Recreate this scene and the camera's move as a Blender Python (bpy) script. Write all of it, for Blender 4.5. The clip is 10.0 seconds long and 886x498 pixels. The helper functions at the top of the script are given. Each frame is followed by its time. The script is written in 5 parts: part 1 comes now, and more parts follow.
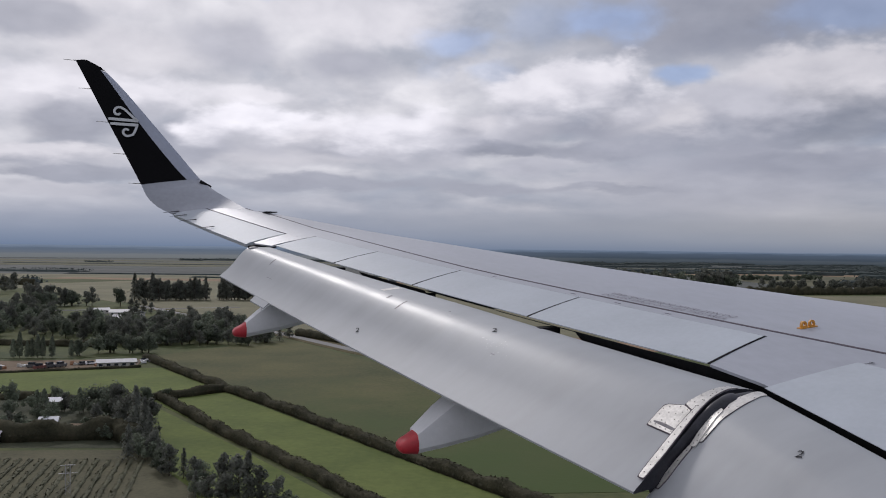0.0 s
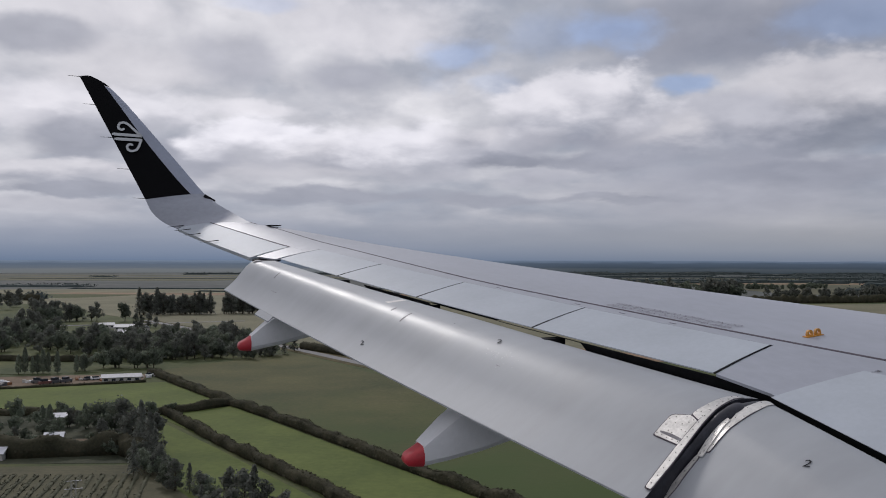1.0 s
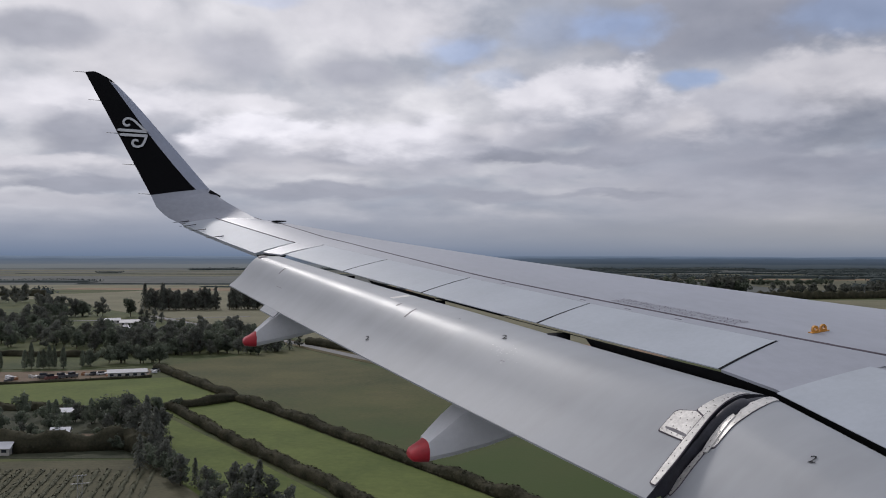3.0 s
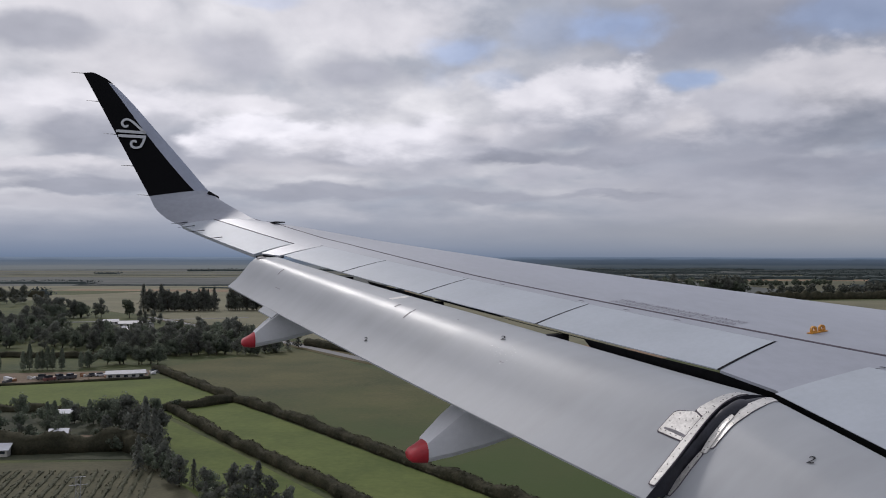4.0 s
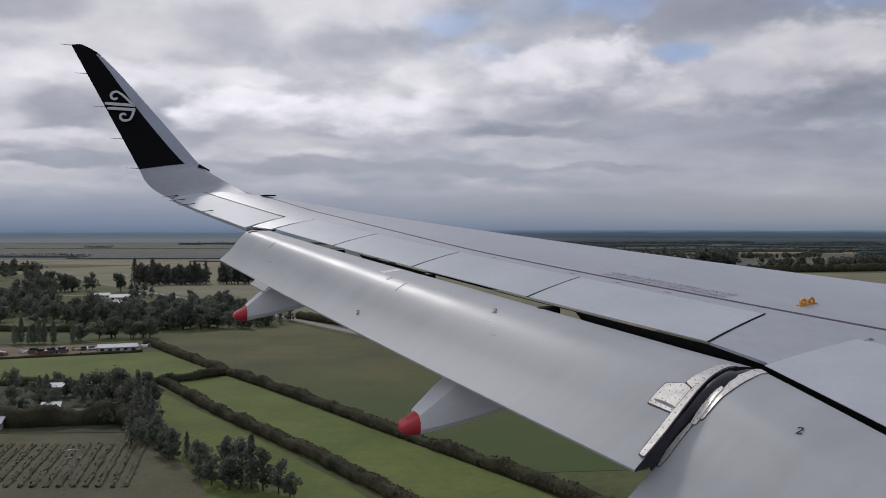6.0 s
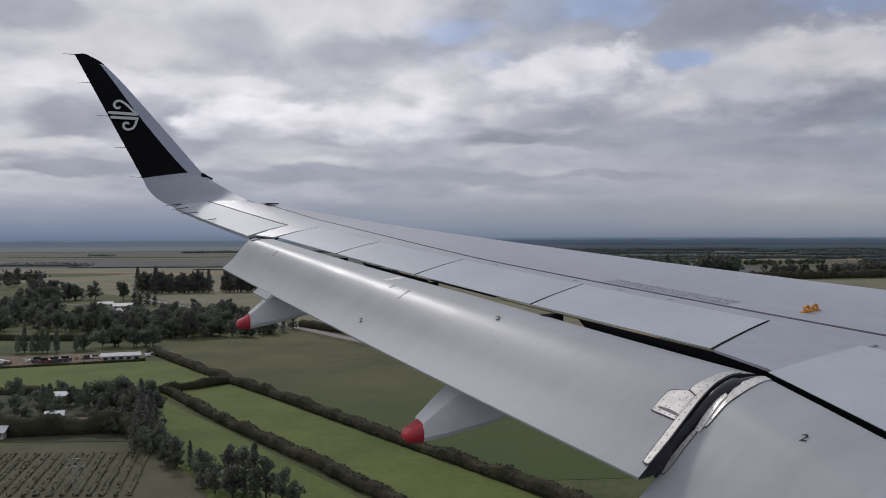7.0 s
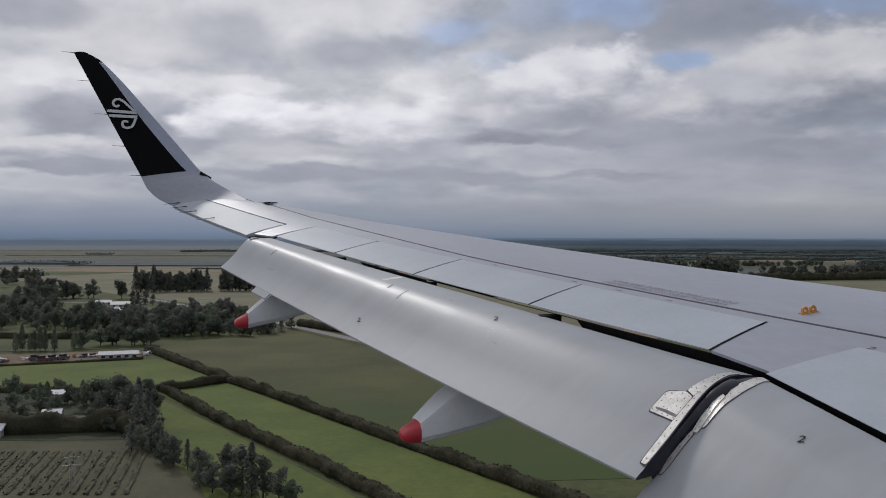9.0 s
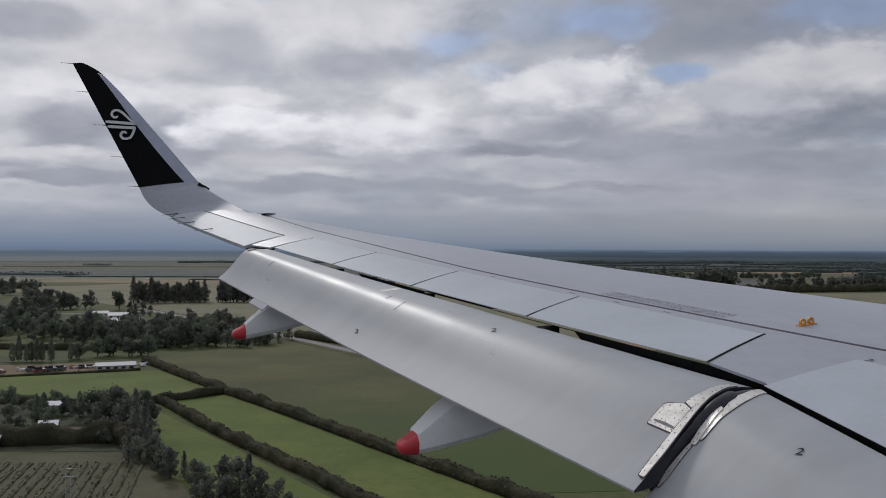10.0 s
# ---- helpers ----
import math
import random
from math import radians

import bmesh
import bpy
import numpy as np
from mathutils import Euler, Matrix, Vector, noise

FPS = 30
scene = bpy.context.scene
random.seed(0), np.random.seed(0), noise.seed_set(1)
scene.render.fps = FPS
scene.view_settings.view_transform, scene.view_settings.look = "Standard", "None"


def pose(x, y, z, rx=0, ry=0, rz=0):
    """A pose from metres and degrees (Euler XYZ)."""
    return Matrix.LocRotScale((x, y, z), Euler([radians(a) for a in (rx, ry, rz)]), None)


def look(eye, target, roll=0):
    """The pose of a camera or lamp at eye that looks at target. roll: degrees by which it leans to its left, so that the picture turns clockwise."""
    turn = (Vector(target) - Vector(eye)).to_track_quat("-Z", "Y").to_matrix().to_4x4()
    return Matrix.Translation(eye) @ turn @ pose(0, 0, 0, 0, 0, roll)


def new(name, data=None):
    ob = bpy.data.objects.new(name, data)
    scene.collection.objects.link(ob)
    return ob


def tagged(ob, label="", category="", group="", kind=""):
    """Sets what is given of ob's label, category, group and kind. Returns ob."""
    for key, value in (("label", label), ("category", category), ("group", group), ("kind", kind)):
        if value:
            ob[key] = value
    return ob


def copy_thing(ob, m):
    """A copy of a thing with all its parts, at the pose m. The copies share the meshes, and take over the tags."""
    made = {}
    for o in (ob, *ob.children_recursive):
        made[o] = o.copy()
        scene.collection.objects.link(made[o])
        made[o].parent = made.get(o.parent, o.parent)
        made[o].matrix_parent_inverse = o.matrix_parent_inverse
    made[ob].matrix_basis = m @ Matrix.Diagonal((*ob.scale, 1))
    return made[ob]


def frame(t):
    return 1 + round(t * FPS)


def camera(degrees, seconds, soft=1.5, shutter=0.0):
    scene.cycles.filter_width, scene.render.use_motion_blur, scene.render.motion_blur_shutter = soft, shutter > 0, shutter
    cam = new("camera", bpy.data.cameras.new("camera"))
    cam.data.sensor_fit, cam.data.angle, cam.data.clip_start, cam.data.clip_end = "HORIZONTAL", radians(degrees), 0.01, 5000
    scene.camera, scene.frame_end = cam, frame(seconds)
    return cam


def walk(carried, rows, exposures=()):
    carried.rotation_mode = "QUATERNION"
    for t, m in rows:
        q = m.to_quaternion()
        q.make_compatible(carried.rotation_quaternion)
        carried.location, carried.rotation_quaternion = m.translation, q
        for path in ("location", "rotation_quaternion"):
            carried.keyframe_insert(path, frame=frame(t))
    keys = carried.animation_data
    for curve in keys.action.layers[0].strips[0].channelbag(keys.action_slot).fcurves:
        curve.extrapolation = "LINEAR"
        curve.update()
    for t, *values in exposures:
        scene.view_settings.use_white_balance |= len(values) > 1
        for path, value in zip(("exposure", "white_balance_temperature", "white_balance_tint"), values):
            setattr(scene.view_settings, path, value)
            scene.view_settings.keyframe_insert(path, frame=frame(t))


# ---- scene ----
EYE = 60.0            # height of the eye over the fields, metres
cam = camera(52.2, 10.0, soft=1.0)
ROWS = [  # seconds, yaw, pitch, roll: the eye stays at one window and turns a little
    (0.0, -0.093, 0.028, -0.646), (0.5, 0.069, 0.525, -0.344), (1.0, 0.167, 0.773, -0.106),
    (1.5, 0.362, 0.956, -0.162), (2.0, 0.456, 0.930, -0.156), (2.5, 0.524, 0.750, -0.140),
    (2.7, 0.52, 0.61, -0.13), (3.8, 0.36, 0.42, -0.08), (4.0, 0.398, 0.549, -0.066), (4.5, 0.152, 0.623, 0.271), (5.0, -0.028, 0.500, 0.395),
    (5.2, -0.14, 0.34, 0.39), (6.3, -0.10, -1.40, -0.06), (6.5, -0.067, -1.281, -0.028), (7.0, 0.046, -0.662, 0.186), (7.5, 0.0, -0.085, 0.213),
    (8.0, -0.021, 0.398, 0.259), (8.5, -0.090, 0.153, 0.133), (9.0, -0.049, -0.670, -0.080),
    (9.5, -0.052, -0.602, 0.029), (10.0, -0.177, 0.054, -0.180)]
walk(cam, [(t, pose(0, 0, EYE, 90 + p, r, y)) for t, y, p, r in ROWS], exposures=[
    (0.0, 0.04, 6420, 14.0), (1.0, -0.05, 6420, 13.0), (2.5, -0.05, 6420, 13.0), (4.0, 0.01, 6420, 13.5), (5.0, 0.0, 6420, 13.5),
    (6.5, -0.07, 6420, 12.5), (7.5, -0.11, 6420, 12.5), (8.5, -0.13, 6420, 11.5), (10.0, -0.14, 6420, 11.0)])

# ---------------------------------------------------------------- sky, sun
SUN_AZ, SUN_EL = -22.0, 36.0     # degrees left of straight ahead, above the horizon


# clouds over the plain: azimuth, elevation, half width and half height in degrees; then the light of a thin veil and how soft it ends
DARK_VEILS = [(-24.8, 12.96, 4.3, 1.00, 0.33, 0.9), (-22.4, 7.23, 2.9, 1.43, 0.31, 0.8), (-15.3, 6.52, 2.6, 1.30, 0.34, 0.8), (-22.5, 4.26, 6.4, 0.50, 0.31, 0.7),
              (-7.6, 4.12, 7.2, 0.45, 0.34, 0.8), (-13.5, 12.60, 3.0, 1.61, 0.43, 1.0), (-5.9, 11.53, 2.8, 1.05, 0.38, 0.9), (10.0, 7.34, 3.2, 0.57, 0.4, 0.9)]
PALE_VEILS = [(-24.3, 9.20, 5.0, 1.43, 0.74, 0.9), (-19.7, 11.71, 4.3, 1.79, 0.63, 1.0), (-12.1, 9.49, 3.2, 0.47, 0.72, 0.8), (-24.3, 5.48, 4.7, 0.50, 0.6, 0.8),
              (-24.3, 3.26, 6.1, 0.50, 0.58, 0.8), (-9.4, 5.62, 7.9, 0.79, 0.57, 0.9), (-5.9, 14.75, 6.8, 1.79, 0.67, 1.0), (-21.3, 14.57, 5.4, 1.25, 0.66, 1.0)]
LOW_VEILS = [(3.4, 6.26, 3.9, 0.54, 0.29, 0.7), (9.8, 6.12, 3.6, 0.57, 0.33, 0.8), (12.5, 3.87, 5.4, 0.32, 0.31, 0.7), (2.7, 3.90, 3.9, 0.43, 0.36, 0.8),
             (4.3, 7.55, 3.6, 0.79, 0.53, 0.8), (5.7, 5.19, 2.5, 0.61, 0.47, 0.8), (18.8, 6.05, 2.1, 0.86, 0.45, 0.9), (17.9, 4.19, 9.3, 2.15, 0.41, 1.0),
             (17.9, 13.85, 10.7, 2.51, 0.30, 1.0), (22.3, 5.26, 6.4, 0.79, 0.33, 0.9)]
# gaps of blue: the same, and how open
BLUE_GAPS = [(0.6, 12.90, 2.3, 1.07, 0.8), (10.1, 14.0, 3.2, 1.2, 0.85), (14.8, 10.6, 1.7, 0.6, 0.85), (23.8, 14.0, 4.2, 1.4, 0.55),
             (3.6, 10.92, 1.8, 0.64, 0.35), (-11.1, 15.50, 2.5, 0.50, 0.5), (6.5, 14.03, 2.5, 1.43, 0.3)]
# heaped clouds: the same, light of the crown and of the flat base, softness of the rim
HEAPS = [(-24.8, 5.20, 6.0, 0.75, 0.66, 0.36, 0.7), (-20.0, 8.90, 5.5, 1.30, 0.76, 0.44, 0.8), (-11.4, 7.20, 4.4, 1.50, 0.86, 0.44, 0.5), (-7.1, 6.60, 2.3, 1.05, 0.72, 0.34, 0.6), (-2.6, 6.90, 5.2, 1.80, 0.82, 0.42, 0.6),
         (3.6, 7.50, 3.6, 1.10, 0.66, 0.34, 0.7), (23.6, 9.40, 6.6, 2.90, 0.60, 0.23, 0.40), (17.3, 8.00, 5.6, 2.10, 0.50, 0.31, 0.55), (12.2, 7.60, 3.2, 1.50, 0.60, 0.38, 0.6), (8.3, 9.30, 5.0, 2.60, 0.74, 0.34, 0.40)]


def link(nt, a, b):
    nt.links.new(a, b)


def math_node(nt, op, a, b=None, clamp=False):
    n = nt.nodes.new("ShaderNodeMath")
    n.operation, n.use_clamp = op, clamp
    for i, v in enumerate((a, b)):
        if v is None:
            continue
        if isinstance(v, (int, float)):
            n.inputs[i].default_value = v
        else:
            link(nt, v, n.inputs[i])
    return n.outputs[0]


def mix_node(nt, fac, a, b, blend="MIX"):
    n = nt.nodes.new("ShaderNodeMix")
    n.data_type, n.blend_type = "RGBA", blend
    for i, v in ((0, fac), (6, a), (7, b)):
        if isinstance(v, (int, float)):
            n.inputs[i].default_value = v
        elif isinstance(v, tuple):
            n.inputs[i].default_value = (*v, 1.0)
        else:
            link(nt, v, n.inputs[i])
    return n.outputs[2]


def ramp_node(nt, fac, stops):
    n = nt.nodes.new("ShaderNodeValToRGB")
    while len(n.color_ramp.elements) < len(stops):
        n.color_ramp.elements.new(0.5)
    for e, (p, c) in zip(n.color_ramp.elements, stops):
        e.position, e.color = p, (*c, 1.0) if isinstance(c, tuple) else (c, c, c, 1.0)
    link(nt, fac, n.inputs[0])
    return n.outputs[0]


def noise_node(nt, vec, scale, detail=5.0, rough=0.55, distortion=0.0):
    n = nt.nodes.new("ShaderNodeTexNoise")
    n.inputs["Scale"].default_value, n.inputs["Detail"].default_value = scale, detail
    n.inputs["Roughness"].default_value, n.inputs["Distortion"].default_value = rough, distortion
    if vec is not None:
        link(nt, vec, n.inputs["Vector"])
    return n.outputs[0]


def cells(nt, vec, scale):
    """Rounded heaps, one beside the other."""
    n = nt.nodes.new("ShaderNodeTexVoronoi")
    n.feature = "SMOOTH_F1"
    n.inputs["Scale"].default_value, n.inputs["Smoothness"].default_value, n.inputs["Detail"].default_value, n.inputs["Roughness"].default_value = scale, 0.6, 1.5, 0.4
    link(nt, vec, n.inputs["Vector"])
    return n.outputs["Distance"]


def combine(nt, x, y, z):
    n = nt.nodes.new("ShaderNodeCombineXYZ")
    for i, v in enumerate((x, y, z)):
        if isinstance(v, (int, float)):
            n.inputs[i].default_value = v
        else:
            link(nt, v, n.inputs[i])
    return n.outputs[0]


def build_world():
    world = bpy.data.worlds.new("cloudy_sky")
    scene.world = world
    world.use_nodes = True
    nt = world.node_tree
    nt.nodes.clear()
    out = nt.nodes.new("ShaderNodeOutputWorld")
    bg = nt.nodes.new("ShaderNodeBackground")
    link(nt, bg.outputs[0], out.inputs[0])
    sky = nt.nodes.new("ShaderNodeTexSky")
    sky.sky_type, sky.sun_disc = "NISHITA", False
    sky.sun_elevation, sky.sun_rotation = radians(SUN_EL), radians(SUN_AZ)
    clear = mix_node(nt, 1.0, sky.outputs[0], (0.075, 0.082, 0.095), "MULTIPLY")
    clear = mix_node(nt, 0.55, clear, (0.27, 0.34, 0.52))
    tc = nt.nodes.new("ShaderNodeTexCoord")
    sep = nt.nodes.new("ShaderNodeSeparateXYZ")
    link(nt, tc.outputs["Generated"], sep.inputs[0])
    x, y, z = sep.outputs
    up = math_node(nt, "MAXIMUM", z, 0.0)
    # clouds lie in flat layers: the lower over the horizon, the flatter they look
    rise = math_node(nt, "MULTIPLY", math_node(nt, "LOGARITHM", math_node(nt, "ADD", up, 0.10), math.e), 2.5)
    p = combine(nt, math_node(nt, "MULTIPLY", x, 4.6), math_node(nt, "MULTIPLY", y, 4.6), rise)
    body = noise_node(nt, p, 0.95, 6.0, 0.48, 0.1)
    fine = noise_node(nt, p, 3.1, 5.0, 0.5, 0.1)
    sway = math_node(nt, "SUBTRACT", noise_node(nt, p, 1.7, 4.0, 0.6), 0.5)
    sway2 = math_node(nt, "SUBTRACT", noise_node(nt, p, 2.6, 4.0, 0.6), 0.5)
    az = math_node(nt, "ADD", math_node(nt, "MULTIPLY", math_node(nt, "ARCTAN2", x, y), 57.3), math_node(nt, "MULTIPLY", sway, 5.0))
    el = math_node(nt, "ADD", math_node(nt, "MULTIPLY", math_node(nt, "ARCSINE", z), 57.3), math_node(nt, "MULTIPLY", sway2, 1.6))

    puff = math_node(nt, "SUBTRACT", noise_node(nt, p, 4.2, 5.0, 0.50, 0.15), 0.5)
    wisp = math_node(nt, "SUBTRACT", noise_node(nt, p, 2.2, 5.0, 0.5), 0.5)

    def span(a, e, ra, re):
        """How far across and how far up a direction lies in one cloud."""
        return (math_node(nt, "MULTIPLY", math_node(nt, "SUBTRACT", az, a), 1 / ra), math_node(nt, "MULTIPLY", math_node(nt, "SUBTRACT", el, e), 1 / re))

    def cover(u, w, ragged, soft):
        """1 inside a cloud, falling to 0 over its ragged rim."""
        r = math_node(nt, "SQRT", math_node(nt, "ADD", math_node(nt, "MULTIPLY", u, u), math_node(nt, "MULTIPLY", w, w)))
        edge = math_node(nt, "ADD", math_node(nt, "SUBTRACT", 1.0, r), math_node(nt, "ADD", math_node(nt, "MULTIPLY", puff, ragged), math_node(nt, "MULTIPLY", wisp, ragged)))
        m = nt.nodes.new("ShaderNodeMapRange")
        m.interpolation_type = "SMOOTHSTEP"
        link(nt, edge, m.inputs[0])
        m.inputs[1].default_value, m.inputs[2].default_value = -0.45 * soft, 0.55 * soft
        return m.outputs[0]

    def grey(value):
        """Cloud colour of a given light: thick shaded cloud is bluer."""
        k = max(0.0, min(1.0, (0.6 - value) / 0.35))
        return (value * (1.0 - 0.09 * k), value * (1.0 - 0.01 * k), value * (1.06 + 0.16 * k))
    # the tops of the heaps catch the light and their undersides stay grey
    over = noise_node(nt, combine(nt, math_node(nt, "MULTIPLY", x, 4.6), math_node(nt, "MULTIPLY", y, 4.6), math_node(nt, "ADD", rise, 0.22)), 0.95, 7.0, 0.50, 0.25)
    lump = math_node(nt, "ADD", math_node(nt, "MULTIPLY", body, 0.64), math_node(nt, "ADD", math_node(nt, "MULTIPLY", fine, 0.06), 0.15))
    lump = math_node(nt, "ADD", lump, math_node(nt, "MULTIPLY", math_node(nt, "SUBTRACT", body, over), 0.6))
    heap = [cells(nt, combine(nt, math_node(nt, "ADD", math_node(nt, "MULTIPLY", x, 4.6), sway), math_node(nt, "ADD", math_node(nt, "MULTIPLY", y, 4.6), sway2), math_node(nt, "ADD", math_node(nt, "MULTIPLY", rise, 1.15), dz)), 1.55) for dz in (0.0, 0.20)]
    lump = math_node(nt, "ADD", lump, math_node(nt, "MULTIPLY", math_node(nt, "SUBTRACT", heap[1], heap[0]), 0.25))
    lump = math_node(nt, "ADD", lump, math_node(nt, "MULTIPLY", math_node(nt, "SUBTRACT", 0.0, x), 0.21))
    cloud = ramp_node(nt, lump, [(0.17, (0.255, 0.295, 0.37)), (0.31, (0.315, 0.355, 0.43)), (0.43, (0.405, 0.435, 0.495)), (0.53, (0.53, 0.545, 0.59)), (0.67, (0.73, 0.735, 0.765))])
    hole = math_node(nt, "MULTIPLY", math_node(nt, "SUBTRACT", 0.40, noise_node(nt, p, 0.8, 6.0, 0.6, 0.3)), 3.0)
    col = mix_node(nt, math_node(nt, "MULTIPLY", hole, 1.0, True), cloud, clear)
    for a, e, ra, re, light, soft in LOW_VEILS + PALE_VEILS + DARK_VEILS:
        u, w = span(a, e, ra, re)
        col = mix_node(nt, math_node(nt, "MULTIPLY", cover(u, w, 1.0, soft), 0.9), col, grey(light))
    for a, e, ra, re, amount in BLUE_GAPS:
        u, w = span(a, e, ra, re)
        col = mix_node(nt, math_node(nt, "MULTIPLY", cover(u, w, 1.1, 0.9), amount), col, clear)
    for a, e, ra, re, crown, base, soft in HEAPS:
        u, w = span(a, e, ra, re)
        t = nt.nodes.new("ShaderNodeMapRange")
        t.interpolation_type = "SMOOTHSTEP"
        link(nt, math_node(nt, "ADD", math_node(nt, "SUBTRACT", w, math_node(nt, "MULTIPLY", u, 0.15)), math_node(nt, "ADD", math_node(nt, "MULTIPLY", puff, 1.1), math_node(nt, "MULTIPLY", wisp, 0.5))), t.inputs[0])
        t.inputs[1].default_value, t.inputs[2].default_value = -0.75, 0.45
        low_soft = math_node(nt, "MULTIPLY", cover(u, w, 1.0, soft), math_node(nt, "ADD", math_node(nt, "MULTIPLY", t.outputs[0], 0.35), 0.65))
        col = mix_node(nt, low_soft, col, mix_node(nt, t.outputs[0], grey(base), grey(crown)))
    # fine billows over all of it
    col = mix_node(nt, 1.0, col, ramp_node(nt, math_node(nt, "ADD", math_node(nt, "ADD", math_node(nt, "MULTIPLY", puff, 0.9), math_node(nt, "MULTIPLY", wisp, 0.5)), 0.5), [(0.30, (0.88, 0.885, 0.90)), (0.70, (1.11, 1.105, 1.095))]), "MULTIPLY")
    # cloud is thinner and brighter round the sun
    sx, sy, sz = (math.sin(radians(SUN_AZ)) * math.cos(radians(SUN_EL)), math.cos(radians(SUN_AZ)) * math.cos(radians(SUN_EL)), math.sin(radians(SUN_EL)))
    dot = math_node(nt, "ADD", math_node(nt, "ADD", math_node(nt, "MULTIPLY", x, sx), math_node(nt, "MULTIPLY", y, sy)), math_node(nt, "MULTIPLY", z, sz))
    glow = math_node(nt, "POWER", math_node(nt, "MAXIMUM", dot, 0.0), 12.0)
    col = mix_node(nt, math_node(nt, "MULTIPLY", glow, 0.40), col, (1.0, 0.98, 0.98))
    # towards the horizon the layer greys out into moist blue air
    low = ramp_node(nt, up, [(0.0, 1.0), (0.03, 0.90), (0.05, 0.42), (0.085, 0.10), (0.12, 0.0)])
    far = ramp_node(nt, up, [(0.0, (0.150, 0.205, 0.300)), (0.010, (0.205, 0.255, 0.345)), (0.025, (0.265, 0.305, 0.385)), (0.045, (0.33, 0.36, 0.43)), (0.09, (0.42, 0.44, 0.49))])
    murk = ramp_node(nt, up, [(0.0, (0.185, 0.225, 0.290)), (0.010, (0.255, 0.285, 0.335)), (0.025, (0.325, 0.340, 0.370)), (0.045, (0.365, 0.375, 0.400)), (0.09, (0.42, 0.425, 0.45))])
    far = mix_node(nt, math_node(nt, "ADD", math_node(nt, "MULTIPLY", x, 1.6), 0.35, True), far, murk)
    col = mix_node(nt, low, col, far)
    link(nt, col, bg.inputs[0])
    bg.inputs[1].default_value = 1.0


build_world()
sun_data = bpy.data.lights.new("sun", "SUN")
sun_data.energy, sun_data.angle, sun_data.color = 1.2, radians(8), (1.0, 0.97, 0.93)
sun = new("sun", sun_data)
sun.matrix_world = look((0, 0, 0), (-math.sin(radians(SUN_AZ)) * math.cos(radians(SUN_EL)), -math.cos(radians(SUN_AZ)) * math.cos(radians(SUN_EL)), -math.sin(radians(SUN_EL))))


# ---------------------------------------------------------------- materials
def material(name, base, rough=0.5, metal=0.0, vary=0.12, scale=3.0, fine=40.0, bump=0.0, spec=0.5, coat=0.0, second=None, stretch=None, per_object=0.0, bump_scale=None, gloss_vary=0.25, per_leaf=0.0, thin=0.0):
    """Paint, earth or leaf with variation at two scales."""
    mat = bpy.data.materials.new(name)
    mat.use_nodes = True
    nt = mat.node_tree
    b = nt.nodes["Principled BSDF"]
    tc = nt.nodes.new("ShaderNodeTexCoord")
    vec = tc.outputs["Object"]
    if stretch:
        mp = nt.nodes.new("ShaderNodeMapping")
        mp.inputs["Scale"].default_value = stretch
        link(nt, vec, mp.inputs[0])
        vec = mp.outputs[0]
    n1, n2 = noise_node(nt, vec, scale, 5.0, 0.6), noise_node(nt, vec, fine, 3.0, 0.6)
    n = math_node(nt, "ADD", math_node(nt, "MULTIPLY", n1, 0.65), math_node(nt, "MULTIPLY", n2, 0.35))
    lo = tuple(c * (1 - vary) for c in base)
    hi = second or tuple(min(1.0, c * (1 + vary)) for c in base)
    col = ramp_node(nt, n, [(0.36, lo), (0.64, hi)])
    if per_object:
        oi = nt.nodes.new("ShaderNodeObjectInfo")
        hsv = nt.nodes.new("ShaderNodeHueSaturation")
        link(nt, math_node(nt, "ADD", math_node(nt, "MULTIPLY", oi.outputs["Random"], per_object), 1.0 - per_object / 2), hsv.inputs["Value"])
        link(nt, col, hsv.inputs["Color"])
        col = hsv.outputs[0]
    if per_leaf:
        ge = nt.nodes.new("ShaderNodeNewGeometry")
        hs = nt.nodes.new("ShaderNodeHueSaturation")
        link(nt, math_node(nt, "ADD", math_node(nt, "MULTIPLY", ge.outputs["Random Per Island"], per_leaf), 1.0 - per_leaf / 2), hs.inputs["Value"])
        link(nt, col, hs.inputs["Color"])
        col = hs.outputs[0]
    link(nt, col, b.inputs["Base Color"])
    link(nt, math_node(nt, "ADD", math_node(nt, "MULTIPLY", n, gloss_vary), rough - gloss_vary / 2, True), b.inputs["Roughness"])
    b.inputs["Metallic"].default_value = metal
    b.inputs["Specular IOR Level"].default_value = spec
    b.inputs["Coat Weight"].default_value = coat
    if bump:
        bn = nt.nodes.new("ShaderNodeBump")
        bn.inputs["Strength"].default_value, bn.inputs["Distance"].default_value = 0.6, bump
        link(nt, noise_node(nt, vec, bump_scale or fine, 4.0, 0.6), bn.inputs["Height"])
        link(nt, bn.outputs[0], b.inputs["Normal"])
    if thin:
        # leaves let part of the light through
        tr, mx = nt.nodes.new("ShaderNodeBsdfTranslucent"), nt.nodes.new("ShaderNodeMixShader")
        link(nt, col, tr.inputs["Color"])
        mx.inputs[0].default_value = thin
        link(nt, b.outputs[0], mx.inputs[1])
        link(nt, tr.outputs[0], mx.inputs[2])
        link(nt, mx.outputs[0], nt.nodes["Material Output"].inputs["Surface"])
    return mat


